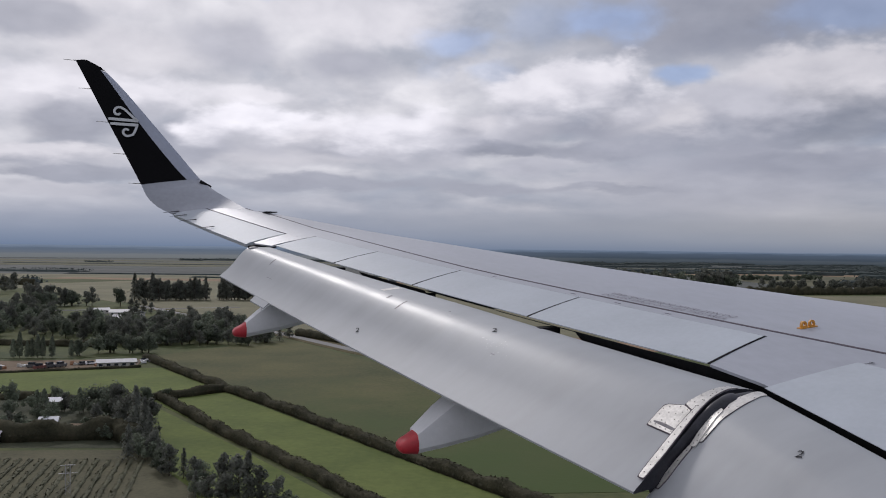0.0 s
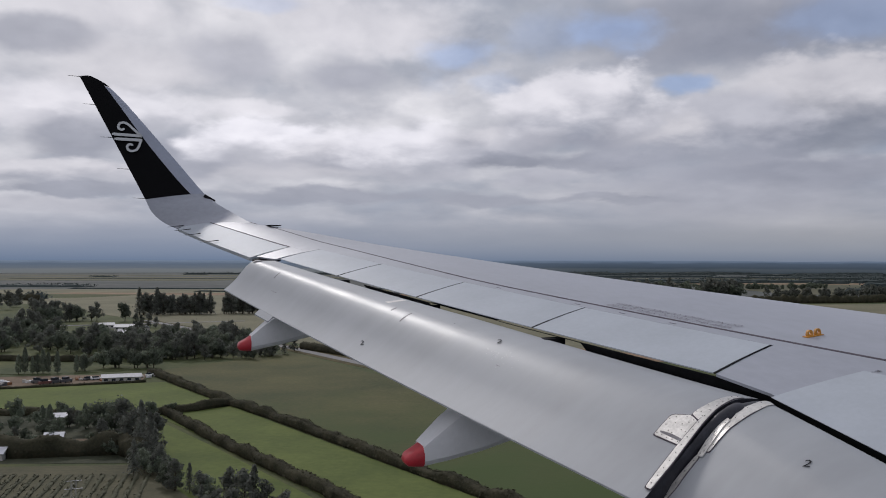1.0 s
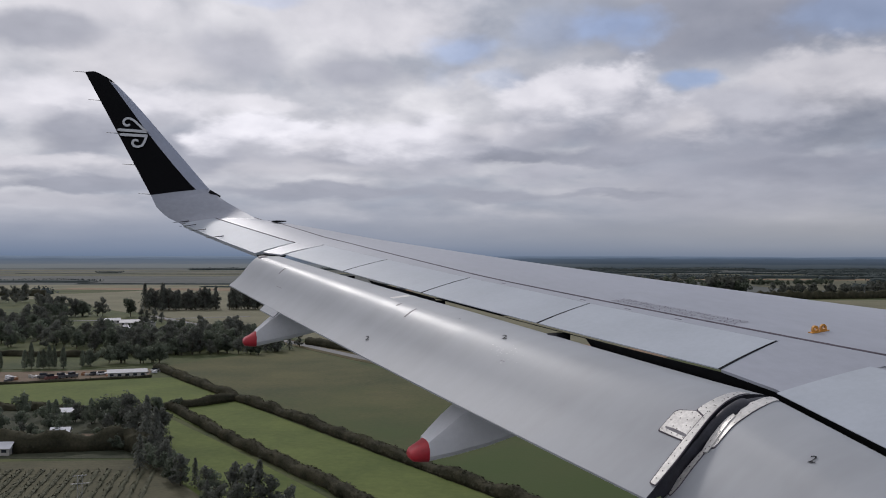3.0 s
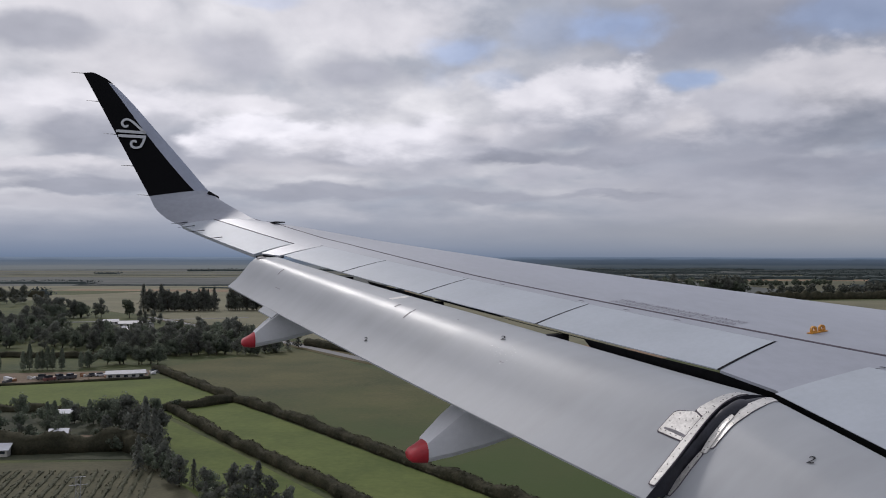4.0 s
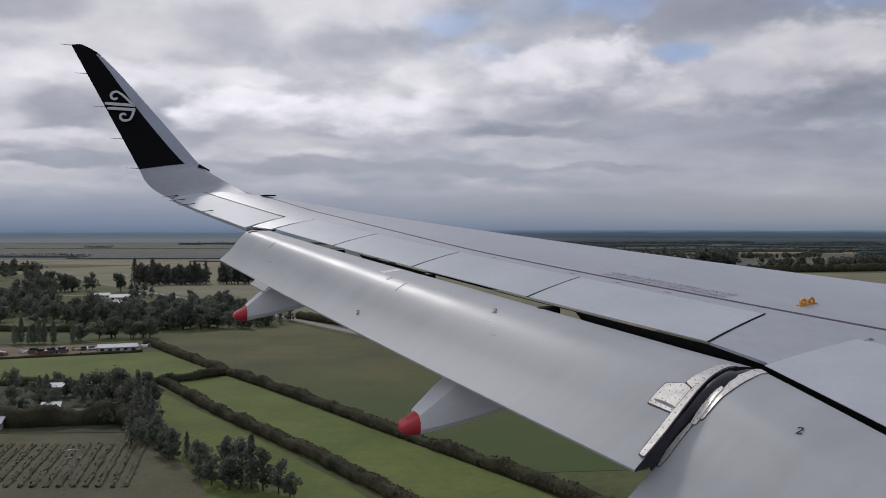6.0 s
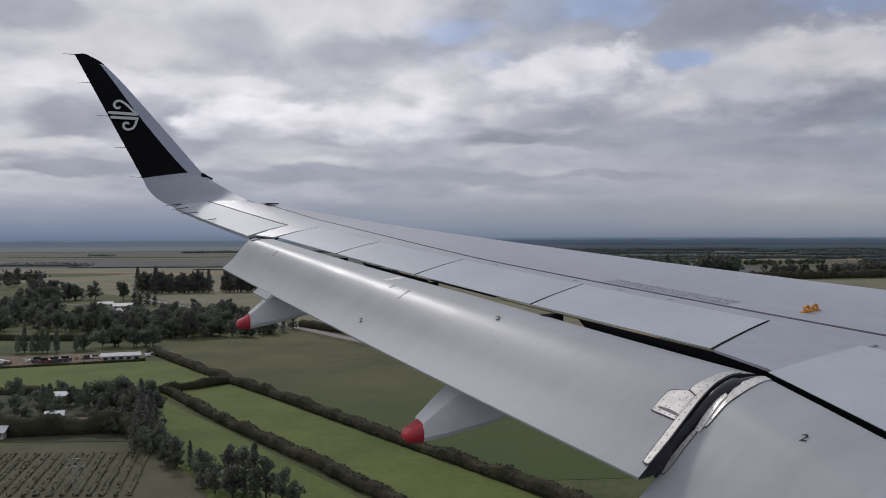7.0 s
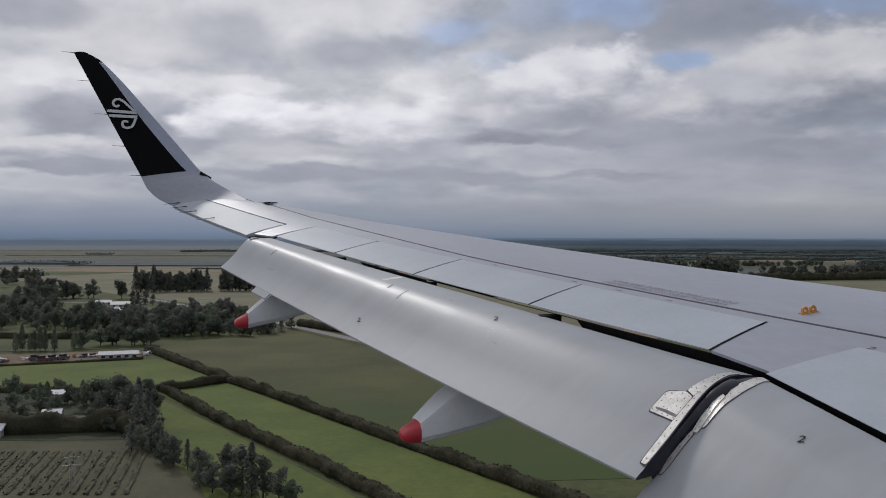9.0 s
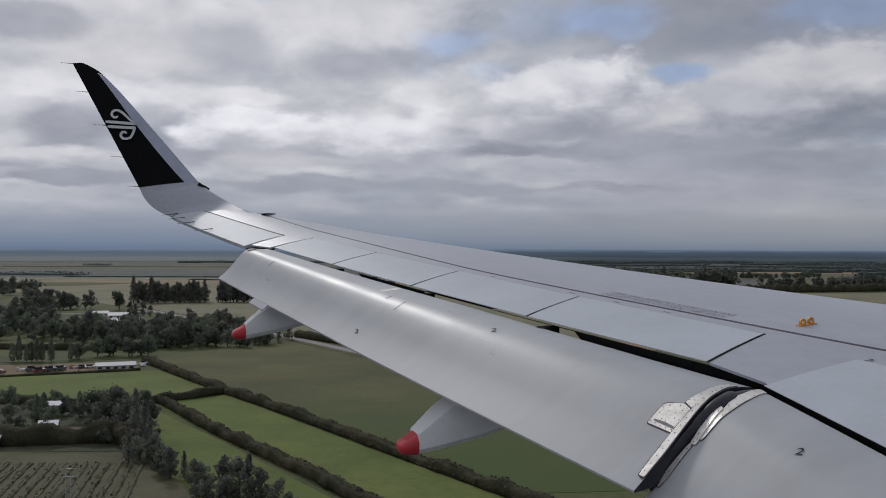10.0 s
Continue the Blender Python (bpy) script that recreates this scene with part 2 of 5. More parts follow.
WING = material("wing_grey_paint", (0.352, 0.366, 0.412), 0.40, 0.0, 0.10, 1.2, 22.0, 0.0, 0.15, 0.0, stretch=(0.6, 0.25, 1), gloss_vary=0.16)
SPOILER = material("spoiler_pale_paint", (0.425, 0.455, 0.495), 0.5, 0.0, 0.06, 1.5, 25.0, 0.0004, 0.07, gloss_vary=0.08, per_object=0.05, bump_scale=3.0)
FLAP = material("flap_satin_paint", (0.342, 0.355, 0.375), 0.48, 0.0, 0.09, 1.1, 3.2, 0.0005, 0.25, 0.055, stretch=(0.6, 1.5, 0.6), bump_scale=1.0, gloss_vary=0.34)
FLAP.node_tree.nodes["Principled BSDF"].inputs["Coat Roughness"].default_value = 0.28
# black of small dark parts, also painted as shade in gaps and slots
DARK = material("dark_part_and_slot_shade", (0.018, 0.018, 0.02), 0.7, 0.0, 0.3, 6.0, 40.0, spec=0.04)
SEALANT = material("brown_sealant", (0.10, 0.085, 0.10), 0.7, 0.0, 0.25, 8.0, 60.0, spec=0.08)
RUBBER = material("black_rubber", (0.026, 0.026, 0.034), 0.42, 0.0, 0.45, 9.0, 60.0, 0.001, spec=0.35)
STEEL = material("bare_riveted_metal", (0.62, 0.60, 0.57), 0.38, 0.45, 0.22, 9.0, 60.0, 0.0006)
RIVET = material("dark_rivet", (0.10, 0.09, 0.09), 0.5, 0.5, 0.2)
BLACK = material("winglet_black_paint", (0.004, 0.004, 0.005), 0.40, 0.0, 0.2, 3.0, 30.0, spec=0.06)
EMBLEM = material("emblem_white_paint", (0.55, 0.56, 0.57), 0.4, 0.0, 0.05)
LEAD = material("leading_edge_paint", (0.35, 0.375, 0.455), 0.38, 0.0, 0.08, 2.0, 20.0)
FAIR = material("fairing_white_paint", (0.68, 0.69, 0.72), 0.34, 0.0, 0.06, 2.0, 24.0, spec=0.4, gloss_vary=0.1)
VINE = material("vine_leaf_green", (0.092, 0.092, 0.060), 0.85, 0.0, 0.3, 0.2, 1.6, 0, 0.1)
RED = material("red_tip_paint", (0.42, 0.018, 0.03), 0.45, 0.0, 0.15, 6.0, 40.0)
ORANGE = material("orange_anchor_paint", (0.55, 0.25, 0.035), 0.5, 0.0, 0.2, 20.0, 80.0)
INK = material("dark_stencil_paint", (0.035, 0.035, 0.04), 0.7, 0.0, 0.2, spec=0.05)
FAINT = material("worn_stencil_paint", (0.22, 0.21, 0.24), 0.7, 0.0, 0.3, 20.0, 90.0, spec=0.1)
SCUFF = material("grey_scuff", (0.22, 0.21, 0.22), 0.6, 0.0, 0.25, 12.0, 60.0, spec=0.1)
CARBON = material("wick_dark", (0.03, 0.03, 0.035), 0.6)

GRASS = material("pasture_grass", (0.058, 0.080, 0.037), 0.9, 0.0, 0.28, 0.02, 0.35, 0.25, 0.1, second=(0.110, 0.116, 0.051))
BRIGHT = material("fresh_grass", (0.094, 0.126, 0.036), 0.9, 0.0, 0.2, 0.03, 0.4, 0.1, 0.1, second=(0.132, 0.158, 0.050))
OLIVE = material("grazed_paddock", (0.074, 0.084, 0.038), 0.9, 0.0, 0.25, 0.018, 0.5, 0.1, 0.1, second=(0.122, 0.114, 0.056))
TAN = material("dry_field", (0.152, 0.152, 0.098), 0.9, 0.0, 0.18, 0.01, 0.3, 0.2, 0.1, second=(0.212, 0.194, 0.128))
STRAW = material("stubble_field", (0.210, 0.148, 0.091), 0.9, 0.0, 0.2, 0.015, 0.3, 0.2, 0.1, second=(0.284, 0.197, 0.134))
GARDEN = material("rough_garden_ground", (0.045, 0.055, 0.036), 0.9, 0.0, 0.35, 0.06, 0.6, 0.2, 0.1, second=(0.080, 0.082, 0.054))
VINELAND = material("vineyard_ground", (0.086, 0.084, 0.052), 0.9, 0.0, 0.2, 0.05, 0.8, 0.1, 0.1, second=(0.118, 0.110, 0.070))
GREYV = material("grey_machine_paint", (0.10, 0.10, 0.105), 0.5, 0.0, 0.2)
# distant land, its colours dulled and blued to paint in the haze
DULL = material("hazed_pasture", (0.085, 0.095, 0.065), 0.9, 0.0, 0.3, 0.004, 0.06, 0, 0.1, second=(0.150, 0.140, 0.090))
MOOR = material("hazed_mixed_land", (0.088, 0.100, 0.100), 0.9, 0.0, 0.35, 0.0022, 0.03, 0, 0.1, second=(0.138, 0.142, 0.130))
EARTH = material("bare_yard_earth", (0.16, 0.12, 0.085), 0.9, 0.0, 0.25, 0.08, 0.9, 0.1, 0.1)
ROADM = material("grey_chip_seal", (0.17, 0.165, 0.165), 0.85, 0.0, 0.12, 0.05, 1.2)
VERGE = material("rough_verge", (0.085, 0.072, 0.035), 0.9, 0.0, 0.3, 0.1, 0.7, 0.3, 0.1)
# tree greens paled and blued, so the veil of haze sits in the colour
LEAF = material("broadleaf_hazed_green", (0.142, 0.166, 0.124), 0.75, 0.0, 0.35, 0.25, 2.2, 0, 0.15, second=(0.208, 0.238, 0.176), per_object=0.6, per_leaf=0.4, thin=0.5)
NEEDLE = material("conifer_hazed_green", (0.146, 0.154, 0.132), 0.8, 0.0, 0.35, 0.3, 2.5, 0, 0.12, second=(0.204, 0.214, 0.182), per_object=0.5, per_leaf=0.4, thin=0.5)
HEDGE = material("shelter_hedge_green", (0.082, 0.082, 0.056), 0.85, 0.0, 0.35, 0.15, 1.6, 0, 0.08, second=(0.120, 0.112, 0.074), per_object=0.2, thin=0.45, per_leaf=0.15)
# far woods: haze painted into the green, lighter and bluer still
FARLEAF = material("far_wood_hazed_green", (0.060, 0.074, 0.072), 0.85, 0.0, 0.3, 0.02, 0.2, 0, 0.1)
BARK = material("brown_bark", (0.075, 0.058, 0.042), 0.9, 0.0, 0.3, 1.0, 9.0)
WALLP = material("pale_house_wall", (0.46, 0.44, 0.40), 0.8, 0.0, 0.1, 0.5, 6.0, per_object=0.3)
ROOFG = material("grey_iron_roof", (0.33, 0.33, 0.35), 0.5, 0.3, 0.12, 0.4, 6.0, per_object=0.35)
SHEDROOF = material("weathered_iron_roof", (0.30, 0.30, 0.33), 0.6, 0.0, 0.2, 0.5, 4.0)
RUST = material("rusty_machine_paint", (0.24, 0.11, 0.05), 0.7, 0.0, 0.25, 1.0, 8.0)
ROOFW = material("white_iron_roof", (0.62, 0.62, 0.65), 0.5, 0.0, 0.08, 0.4, 6.0)
GLASS = material("dark_window_glass", (0.03, 0.035, 0.045), 0.12, 0.0, 0.1)
WHITEV = material("white_vehicle_paint", (0.72, 0.72, 0.74), 0.3, 0.0, 0.05)
REDV = material("red_machine_paint", (0.16, 0.06, 0.05), 0.45, 0.0, 0.15)
TYRE = material("black_tyre", (0.02, 0.02, 0.02), 0.7)
GALV = material("galvanised_steel", (0.34, 0.34, 0.35), 0.5, 0.2, 0.15, 3.0, 20.0)
WOODP = material("weathered_post", (0.20, 0.17, 0.14), 0.85, 0.0, 0.25, 2.0, 20.0)


def greener_end(mat, end_green, y0, y1):
    """Let a field's colour turn a deeper green from y0 towards y1, with a ragged change."""
    nt = mat.node_tree
    b = nt.nodes["Principled BSDF"]
    tc, sp = nt.nodes.new("ShaderNodeTexCoord"), nt.nodes.new("ShaderNodeSeparateXYZ")
    link(nt, tc.outputs["Object"], sp.inputs[0])
    t = math_node(nt, "MULTIPLY", math_node(nt, "SUBTRACT", sp.outputs[1], y0), 1 / (y1 - y0))
    t = math_node(nt, "ADD", t, math_node(nt, "MULTIPLY", math_node(nt, "SUBTRACT", noise_node(nt, tc.outputs["Object"], 0.03, 4.0), 0.5), 1.2), True)
    link(nt, mix_node(nt, t, b.inputs["Base Color"].links[0].from_socket, end_green), b.inputs["Base Color"])


greener_end(OLIVE, (0.062, 0.086, 0.031), 420.0, 230.0)


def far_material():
    """Hills at the rim of the plain; miles of hazy air painted into their glow."""
    mat = bpy.data.materials.new("hills_painted_haze")
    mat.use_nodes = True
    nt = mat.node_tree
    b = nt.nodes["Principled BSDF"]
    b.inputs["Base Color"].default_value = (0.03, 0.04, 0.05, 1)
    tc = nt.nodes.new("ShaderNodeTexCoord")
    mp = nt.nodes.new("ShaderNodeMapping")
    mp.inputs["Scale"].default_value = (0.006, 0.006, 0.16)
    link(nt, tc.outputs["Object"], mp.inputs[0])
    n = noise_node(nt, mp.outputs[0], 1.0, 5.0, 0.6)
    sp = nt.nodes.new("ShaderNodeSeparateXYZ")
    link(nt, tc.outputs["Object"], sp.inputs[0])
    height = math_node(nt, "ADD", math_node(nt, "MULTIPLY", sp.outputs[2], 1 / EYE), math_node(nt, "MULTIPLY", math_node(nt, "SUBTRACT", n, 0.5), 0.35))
    # open pale plain west, dark woods east, both painted bluer with height as haze
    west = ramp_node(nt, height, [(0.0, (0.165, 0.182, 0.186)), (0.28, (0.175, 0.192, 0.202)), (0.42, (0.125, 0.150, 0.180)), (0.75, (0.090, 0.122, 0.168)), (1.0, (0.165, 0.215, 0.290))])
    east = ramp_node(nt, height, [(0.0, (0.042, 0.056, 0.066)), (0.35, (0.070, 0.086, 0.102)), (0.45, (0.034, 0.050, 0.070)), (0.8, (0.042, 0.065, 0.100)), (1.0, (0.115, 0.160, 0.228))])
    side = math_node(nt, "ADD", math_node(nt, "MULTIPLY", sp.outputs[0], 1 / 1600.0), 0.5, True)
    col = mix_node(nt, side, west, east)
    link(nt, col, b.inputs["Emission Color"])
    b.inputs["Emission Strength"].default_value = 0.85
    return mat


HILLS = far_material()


# ---------------------------------------------------------------- mesh helpers
def mesh_object(name, verts, faces, mat, parent=None, label="", smooth=True):
    me = bpy.data.meshes.new(name)
    me.from_pydata([tuple(v) for v in verts], [], faces)
    me.validate()
    me.materials.append(mat)
    if smooth:
        me.shade_smooth()
    ob = new(name, me)
    if parent:
        ob.parent = parent
    if label:
        tagged(ob, label)
    return ob


def part(name, bm, mat, parent, label="", smooth=False):
    me = bpy.data.meshes.new(name)
    bmesh.ops.recalc_face_normals(bm, faces=bm.faces)
    bm.to_mesh(me)
    bm.free()
    me.materials.append(mat)
    if smooth:
        me.shade_smooth()
    ob = new(name, me)
    ob.parent = parent
    if label:
        tagged(ob, label)
    return ob


def thing(name, label, category, group="", kind=""):
    return tagged(new(name), label, category, group, kind)


def sharp(ob, degrees=35):
    """Keep hard edges hard on a smooth mesh."""
    ob.data.set_sharp_from_angle(angle=radians(degrees))
    return ob


def loft(rings, close=True, caps=True):
    """Faces over rings of equal length."""
    n = len(rings[0])
    verts = [p for r in rings for p in r]
    faces = []
    for i in range(len(rings) - 1):
        for j in range(n if close else n - 1):
            a, b = i * n + j, i * n + (j + 1) % n
            faces.append((a, b, b + n, a + n))
    if caps and close:
        faces.append(tuple(range(n - 1, -1, -1)))
        faces.append(tuple(range((len(rings) - 1) * n, len(rings) * n)))
    return verts, faces


def slab_from(fn, nu, nv, thick):
    """A sheet fn(a, b) for a, b in 0..1 with thickness below it. fn gives a place and its normal."""
    top, low = [], []
    for i in range(nu + 1):
        for j in range(nv + 1):
            p, n = fn(i / nu, j / nv)
            top.append(p)
            low.append(p - n * thick)
    verts = top + low
    m, w = len(top), nv + 1
    faces = []
    for i in range(nu):
        for j in range(nv):
            a = i * w + j
            faces.append((a, a + w, a + w + 1, a + 1))
            faces.append((m + a, m + a + 1, m + a + w + 1, m + a + w))
    for i in range(nu):
        for j in (0, nv):
            a = i * w + j
            q = (a, a + w, m + a + w, m + a)
            faces.append(q if j else q[::-1])
    for j in range(nv):
        for i in (0, nu):
            a = i * w + j
            q = (a, a + 1, m + a + 1, m + a)
            faces.append(q[::-1] if i else q)
    return verts, faces


def box(bm, cx, cy, cz, sx, sy, sz, rz=0.0):
    m = Matrix.Translation((cx, cy, cz)) @ Matrix.Rotation(rz, 4, "Z") @ Matrix.Diagonal((sx, sy, sz, 1))
    bmesh.ops.create_cube(bm, size=1.0, matrix=m)


# ---------------------------------------------------------------- the wing
# Aircraft axes: x to the nose, y outboard, z up from the eye; the eye stands at (-3.275, 1.698).
SWEEP = 0.292
wing = thing("aircraft_wing", "light grey airliner wing with extended flaps and upturned black tip", "aircraft wing")
wing.matrix_world = Matrix.Translation((0, 0, EYE)) @ Matrix.Rotation(radians(17.25), 4, "Z") @ Matrix.Translation((3.275, -1.698, 0))
_al = math.atan(SWEEP)
AFT = Vector((-math.cos(_al), -math.sin(_al), 0))       # square to the flap hinge, backwards


def x_te(y):
    return -SWEEP * (y - 6.5)


def z_te(y):
    return -0.698 + 0.097 * (y - 6.5) + 0.002 * (y - 6.5) ** 2


def chord(y):
    return 3.2 - 0.19 * (y - 6.5) - 0.13 * max(0.0, y - 14.0) ** 1.3


def skin(u, y, lift=0.0):
    """A place on the upper skin, u metres ahead of the shroud's trailing edge."""
    s, uc = 0.27 - 0.006 * (y - 6.5) + 0.05 * max(0.0, y - 14.0), 0.5 * (3.6 - 0.17 * (y - 6.5))
    z = z_te(y) + s * (u - u * u / (2 * uc))
    k = (u / chord(y) - 0.86) / 0.14
    if k > 0:
        z -= 0.031 * chord(y) * (1 - math.sqrt(max(0.0, 1 - min(k, 1.0) ** 2)))
    return Vector((x_te(y) + u, y, z + lift))


def skin_normal(u, y):
    a, b = skin(u + 0.01, y) - skin(u - 0.01, y), skin(u, y + 0.01) - skin(u, y - 0.01)
    return a.cross(b).normalized()


def u_line(y):
    """Where the long seam runs."""
    return 0.70 if y < 10 else (0.70 + (y - 10) * 0.059 if y < 13.4 else 0.90 + (y - 13.4) * 0.035)


def build_wing_box():
    rings = []
    ys = [2.0 + i * 0.35 for i in range(42)]
    for y in ys:
        u0, c = u_line(y) + 0.007, chord(y)
        ring = []
        for i in range(31):
            t = 1 - (1 - i / 30) ** 1.6
            ring.append(skin(u0 + (c - u0) * t, y))
        deep = 0.40 - 0.022 * (y - 6.5)
        for i in range(1, 15):
            t = i / 15
            p = skin(c + (u0 - c) * t, y)
            le = skin(c, y).z
            p.z = le + (skin(u0, y).z - 0.16 - le) * t - deep * 0.45 * math.sin(math.pi * t) ** 0.8
            ring.append(p)
        rings.append(ring)
    v, f = loft(rings)
    return sharp(mesh_object("wing_box", v, f, WING, wing, "light grey painted upper wing skin"), 40)


build_wing_box()


def skin_slab(name, corners, mat, nu=8, nv=14, thick=0.02, lift=0.0, label="", parent=None):
    """A plate on the skin: corners (u, y) inboard rear, outboard rear, outboard front, inboard front."""
    (ua, ya), (ub, yb), (uc, yc), (ud, yd) = corners

    def fn(a, b):
        u = (ua * (1 - b) + ub * b) * (1 - a) + (ud * (1 - b) + uc * b) * a
        y = (ya * (1 - b) + yb * b) * (1 - a) + (yd * (1 - b) + yc * b) * a
        n = skin_normal(u, y)
        return skin(u, y) + n * lift, n
    v, f = slab_from(fn, nu, nv, thick)
    return sharp(mesh_object(name, v, f, mat, parent or wing, label), 40)


# fixed panels between the seam and the moving surfaces
EDGE_Y = [6.563, 8.275, 9.935, 11.505, 13.05]
skin_slab("trailing_panel", [(0.045 + SWEEP * (2.0 - 6.5), 2.0), (0.045 + SWEEP * (6.1 - 6.5), 6.1), (0.693, 6.1), (0.693, 2.0)], WING, 10, 24, 0.02)
skin_slab("trailing_panel", [(-0.07, 6.1), (0.0, 6.556), (0.693, 6.745), (0.693, 6.1)], WING, 10, 8, 0.02)
for i in range(6):
    ya, yb = 6.72 + i * 1.11, 6.72 + (i + 1) * 1.11
    if i == 5:
        yb = 13.30
    skin_slab("shroud_panel", [(0.588, ya), (0.588, yb), (u_line(yb) - 0.006, yb), (u_line(ya) - 0.006, ya)], WING, 3, 10, 0.02)
skin_slab("tip_panel", [(0.42, 13.30), (0.42, 16.95), (u_line(16.95) - 0.006, 16.95), (u_line(13.30) - 0.006, 13.30)], WING, 6, 18, 0.02)
skin_slab("hinge_panel", [(-0.03, 13.10), (-0.10, 13.50), (0.42, 13.72), (0.588, 13.24)], WING, 4, 5, 0.02)
# black sheets added under the gaps to paint the shade inside them
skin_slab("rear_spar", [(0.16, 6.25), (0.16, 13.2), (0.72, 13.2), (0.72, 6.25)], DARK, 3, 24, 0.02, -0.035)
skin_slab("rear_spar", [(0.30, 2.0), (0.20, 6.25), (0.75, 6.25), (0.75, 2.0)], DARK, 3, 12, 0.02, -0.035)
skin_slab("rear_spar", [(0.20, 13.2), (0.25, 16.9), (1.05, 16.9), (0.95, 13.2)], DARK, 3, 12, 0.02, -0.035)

# dark joint along the seam and between the moving panels
def seam(name, line, width, mat, lift=0.0025):
    """A thin strip along a line of (u, y) on the skin."""
    def fn(a, b):
        t = a * (len(line) - 1)
        i = min(int(t), len(line) - 2)
        t -= i
        (u0, y0), (u1, y1) = line[i], line[i + 1]
        d = Vector((u1 - u0 - SWEEP * (y1 - y0), y1 - y0))
        d.normalize()
        w = width[0] + (width[1] - width[0]) * a
        u, y = u0 + (u1 - u0) * t, y0 + (y1 - y0) * t
        x, yy = x_te(y) + u - d.y * w * (b - 0.5), y + d.x * w * (b - 0.5)
        uu = x - x_te(yy)
        n = skin_normal(uu, yy)
        return skin(uu, yy) + n * lift, n
    v, f = slab_from(fn, max(6, 3 * len(line)), 2, 0.004)
    return mesh_object(name, v, f, mat, wing, "", smooth=False)


seam("seam_strip", [(u_line(2.2 + 0.5 * i), 2.2 + 0.5 * i) for i in range(30)], (0.026, 0.016), SEALANT)
for y in EDGE_Y[:4]:
    seam("panel_gap", [(-0.004, y), (0.28, y + 0.075), (0.578, y + 0.16)], (0.018, 0.008), DARK, 0.005)
seam("panel_gap", [(0.412, 13.74), (0.412, 14.9), (0.412, 16.0), (0.412, 17.08)], (0.020, 0.016), SEALANT, 0.004)
seam("panel_gap", [(-0.04, 16.94), (0.18, 17.02), (0.40, 17.10)], (0.025, 0.012), DARK, 0.004)

# four spoilers
for k in range(4):
    ya, yb = EDGE_Y[k] + 0.012, EDGE_Y[k + 1] - 0.012
    skin_slab("spoiler", [(0.0, ya), (0.0, yb), (0.578, yb + 0.17), (0.578, ya + 0.155)], SPOILER, 6, 14, 0.007, 0.003, "pale grey spoiler panel")
# aileron
skin_slab("aileron", [(-0.175, 13.55), (-0.04, 16.93), (0.405, 17.10), (0.405, 13.74)], SPOILER, 6, 20, 0.05, 0.0, "pale grey aileron")
# cove between aileron and flap, a black sheet painted as its shade
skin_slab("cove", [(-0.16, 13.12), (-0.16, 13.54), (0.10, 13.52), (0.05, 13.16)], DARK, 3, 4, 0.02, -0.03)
# inboard spoiler, paler patch near the root
skin_slab("inboard_spoiler", [(-0.115, 6.06), (0.045 + SWEEP * (2.6 - 6.5), 2.6), (0.30, 2.6), (0.46, 6.0)], SPOILER, 6, 16, 0.004, 0.006, "pale grey inboard spoiler")


# walls inside the slot ahead of the flaps, coloured black for its shade
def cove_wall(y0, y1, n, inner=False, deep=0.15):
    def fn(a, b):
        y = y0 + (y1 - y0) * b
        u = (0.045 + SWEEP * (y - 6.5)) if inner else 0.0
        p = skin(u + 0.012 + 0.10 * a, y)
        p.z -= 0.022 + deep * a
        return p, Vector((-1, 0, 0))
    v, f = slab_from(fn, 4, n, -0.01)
    mesh_object("cove_wall", v, f, DARK, wing, "cove wall in the flap slot, coloured black as its shade", smooth=False)


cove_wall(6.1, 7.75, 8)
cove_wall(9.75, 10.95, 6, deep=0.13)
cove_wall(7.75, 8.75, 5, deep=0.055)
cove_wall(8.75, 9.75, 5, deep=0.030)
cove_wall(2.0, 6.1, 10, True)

# flaps --------------------------------------------------------------------
OUTER_LINE = [(-0.05, 0.55), (-0.045, 0.36), (-0.01, 0.18), (0.05, 0.085), (0.14, 0.055), (0.25, 0.082), (0.34, 0.128), (0.431, 0.198), (0.54, 0.33), (0.685, 0.55), (0.793, 0.715), (1.0, 1.0)]
INNER_LINE = [(-0.05, 0.50), (-0.045, 0.30), (-0.01, 0.13), (0.04, 0.045), (0.097, 0.02), (0.17, 0.042), (0.246, 0.075), (0.342, 0.134), (0.40, 0.195), (0.47, 0.289), (0.58, 0.43), (0.688, 0.59),
              (0.84, 0.80), (1.0, 1.0)]


def profile(line, q):
    """A flap's upper line, q in 0..1 from nose to trailing edge: reach and drop as fractions."""
    t = max(0.0, min(0.99999, q)) * (len(line) - 1)
    i = int(t)
    t -= i
    p = [line[max(0, min(len(line) - 1, i + d))] for d in (-1, 0, 1, 2)]
    return tuple(0.5 * (2 * p[1][k] + (p[2][k] - p[0][k]) * t + (2 * p[0][k] - 5 * p[1][k] + 4 * p[2][k] - p[3][k]) * t * t
                        + (3 * p[1][k] - p[0][k] - 3 * p[2][k] + p[3][k]) * t ** 3) for k in (0, 1))


def q_of(line, a):
    """Where along the line the reach is a."""
    lo, hi = 2.0 / (len(line) - 1), 1.0
    for _ in range(24):
        mid = (lo + hi) / 2
        lo, hi = (mid, hi) if profile(line, mid)[0] < a else (lo, mid)
    return (lo + hi) / 2


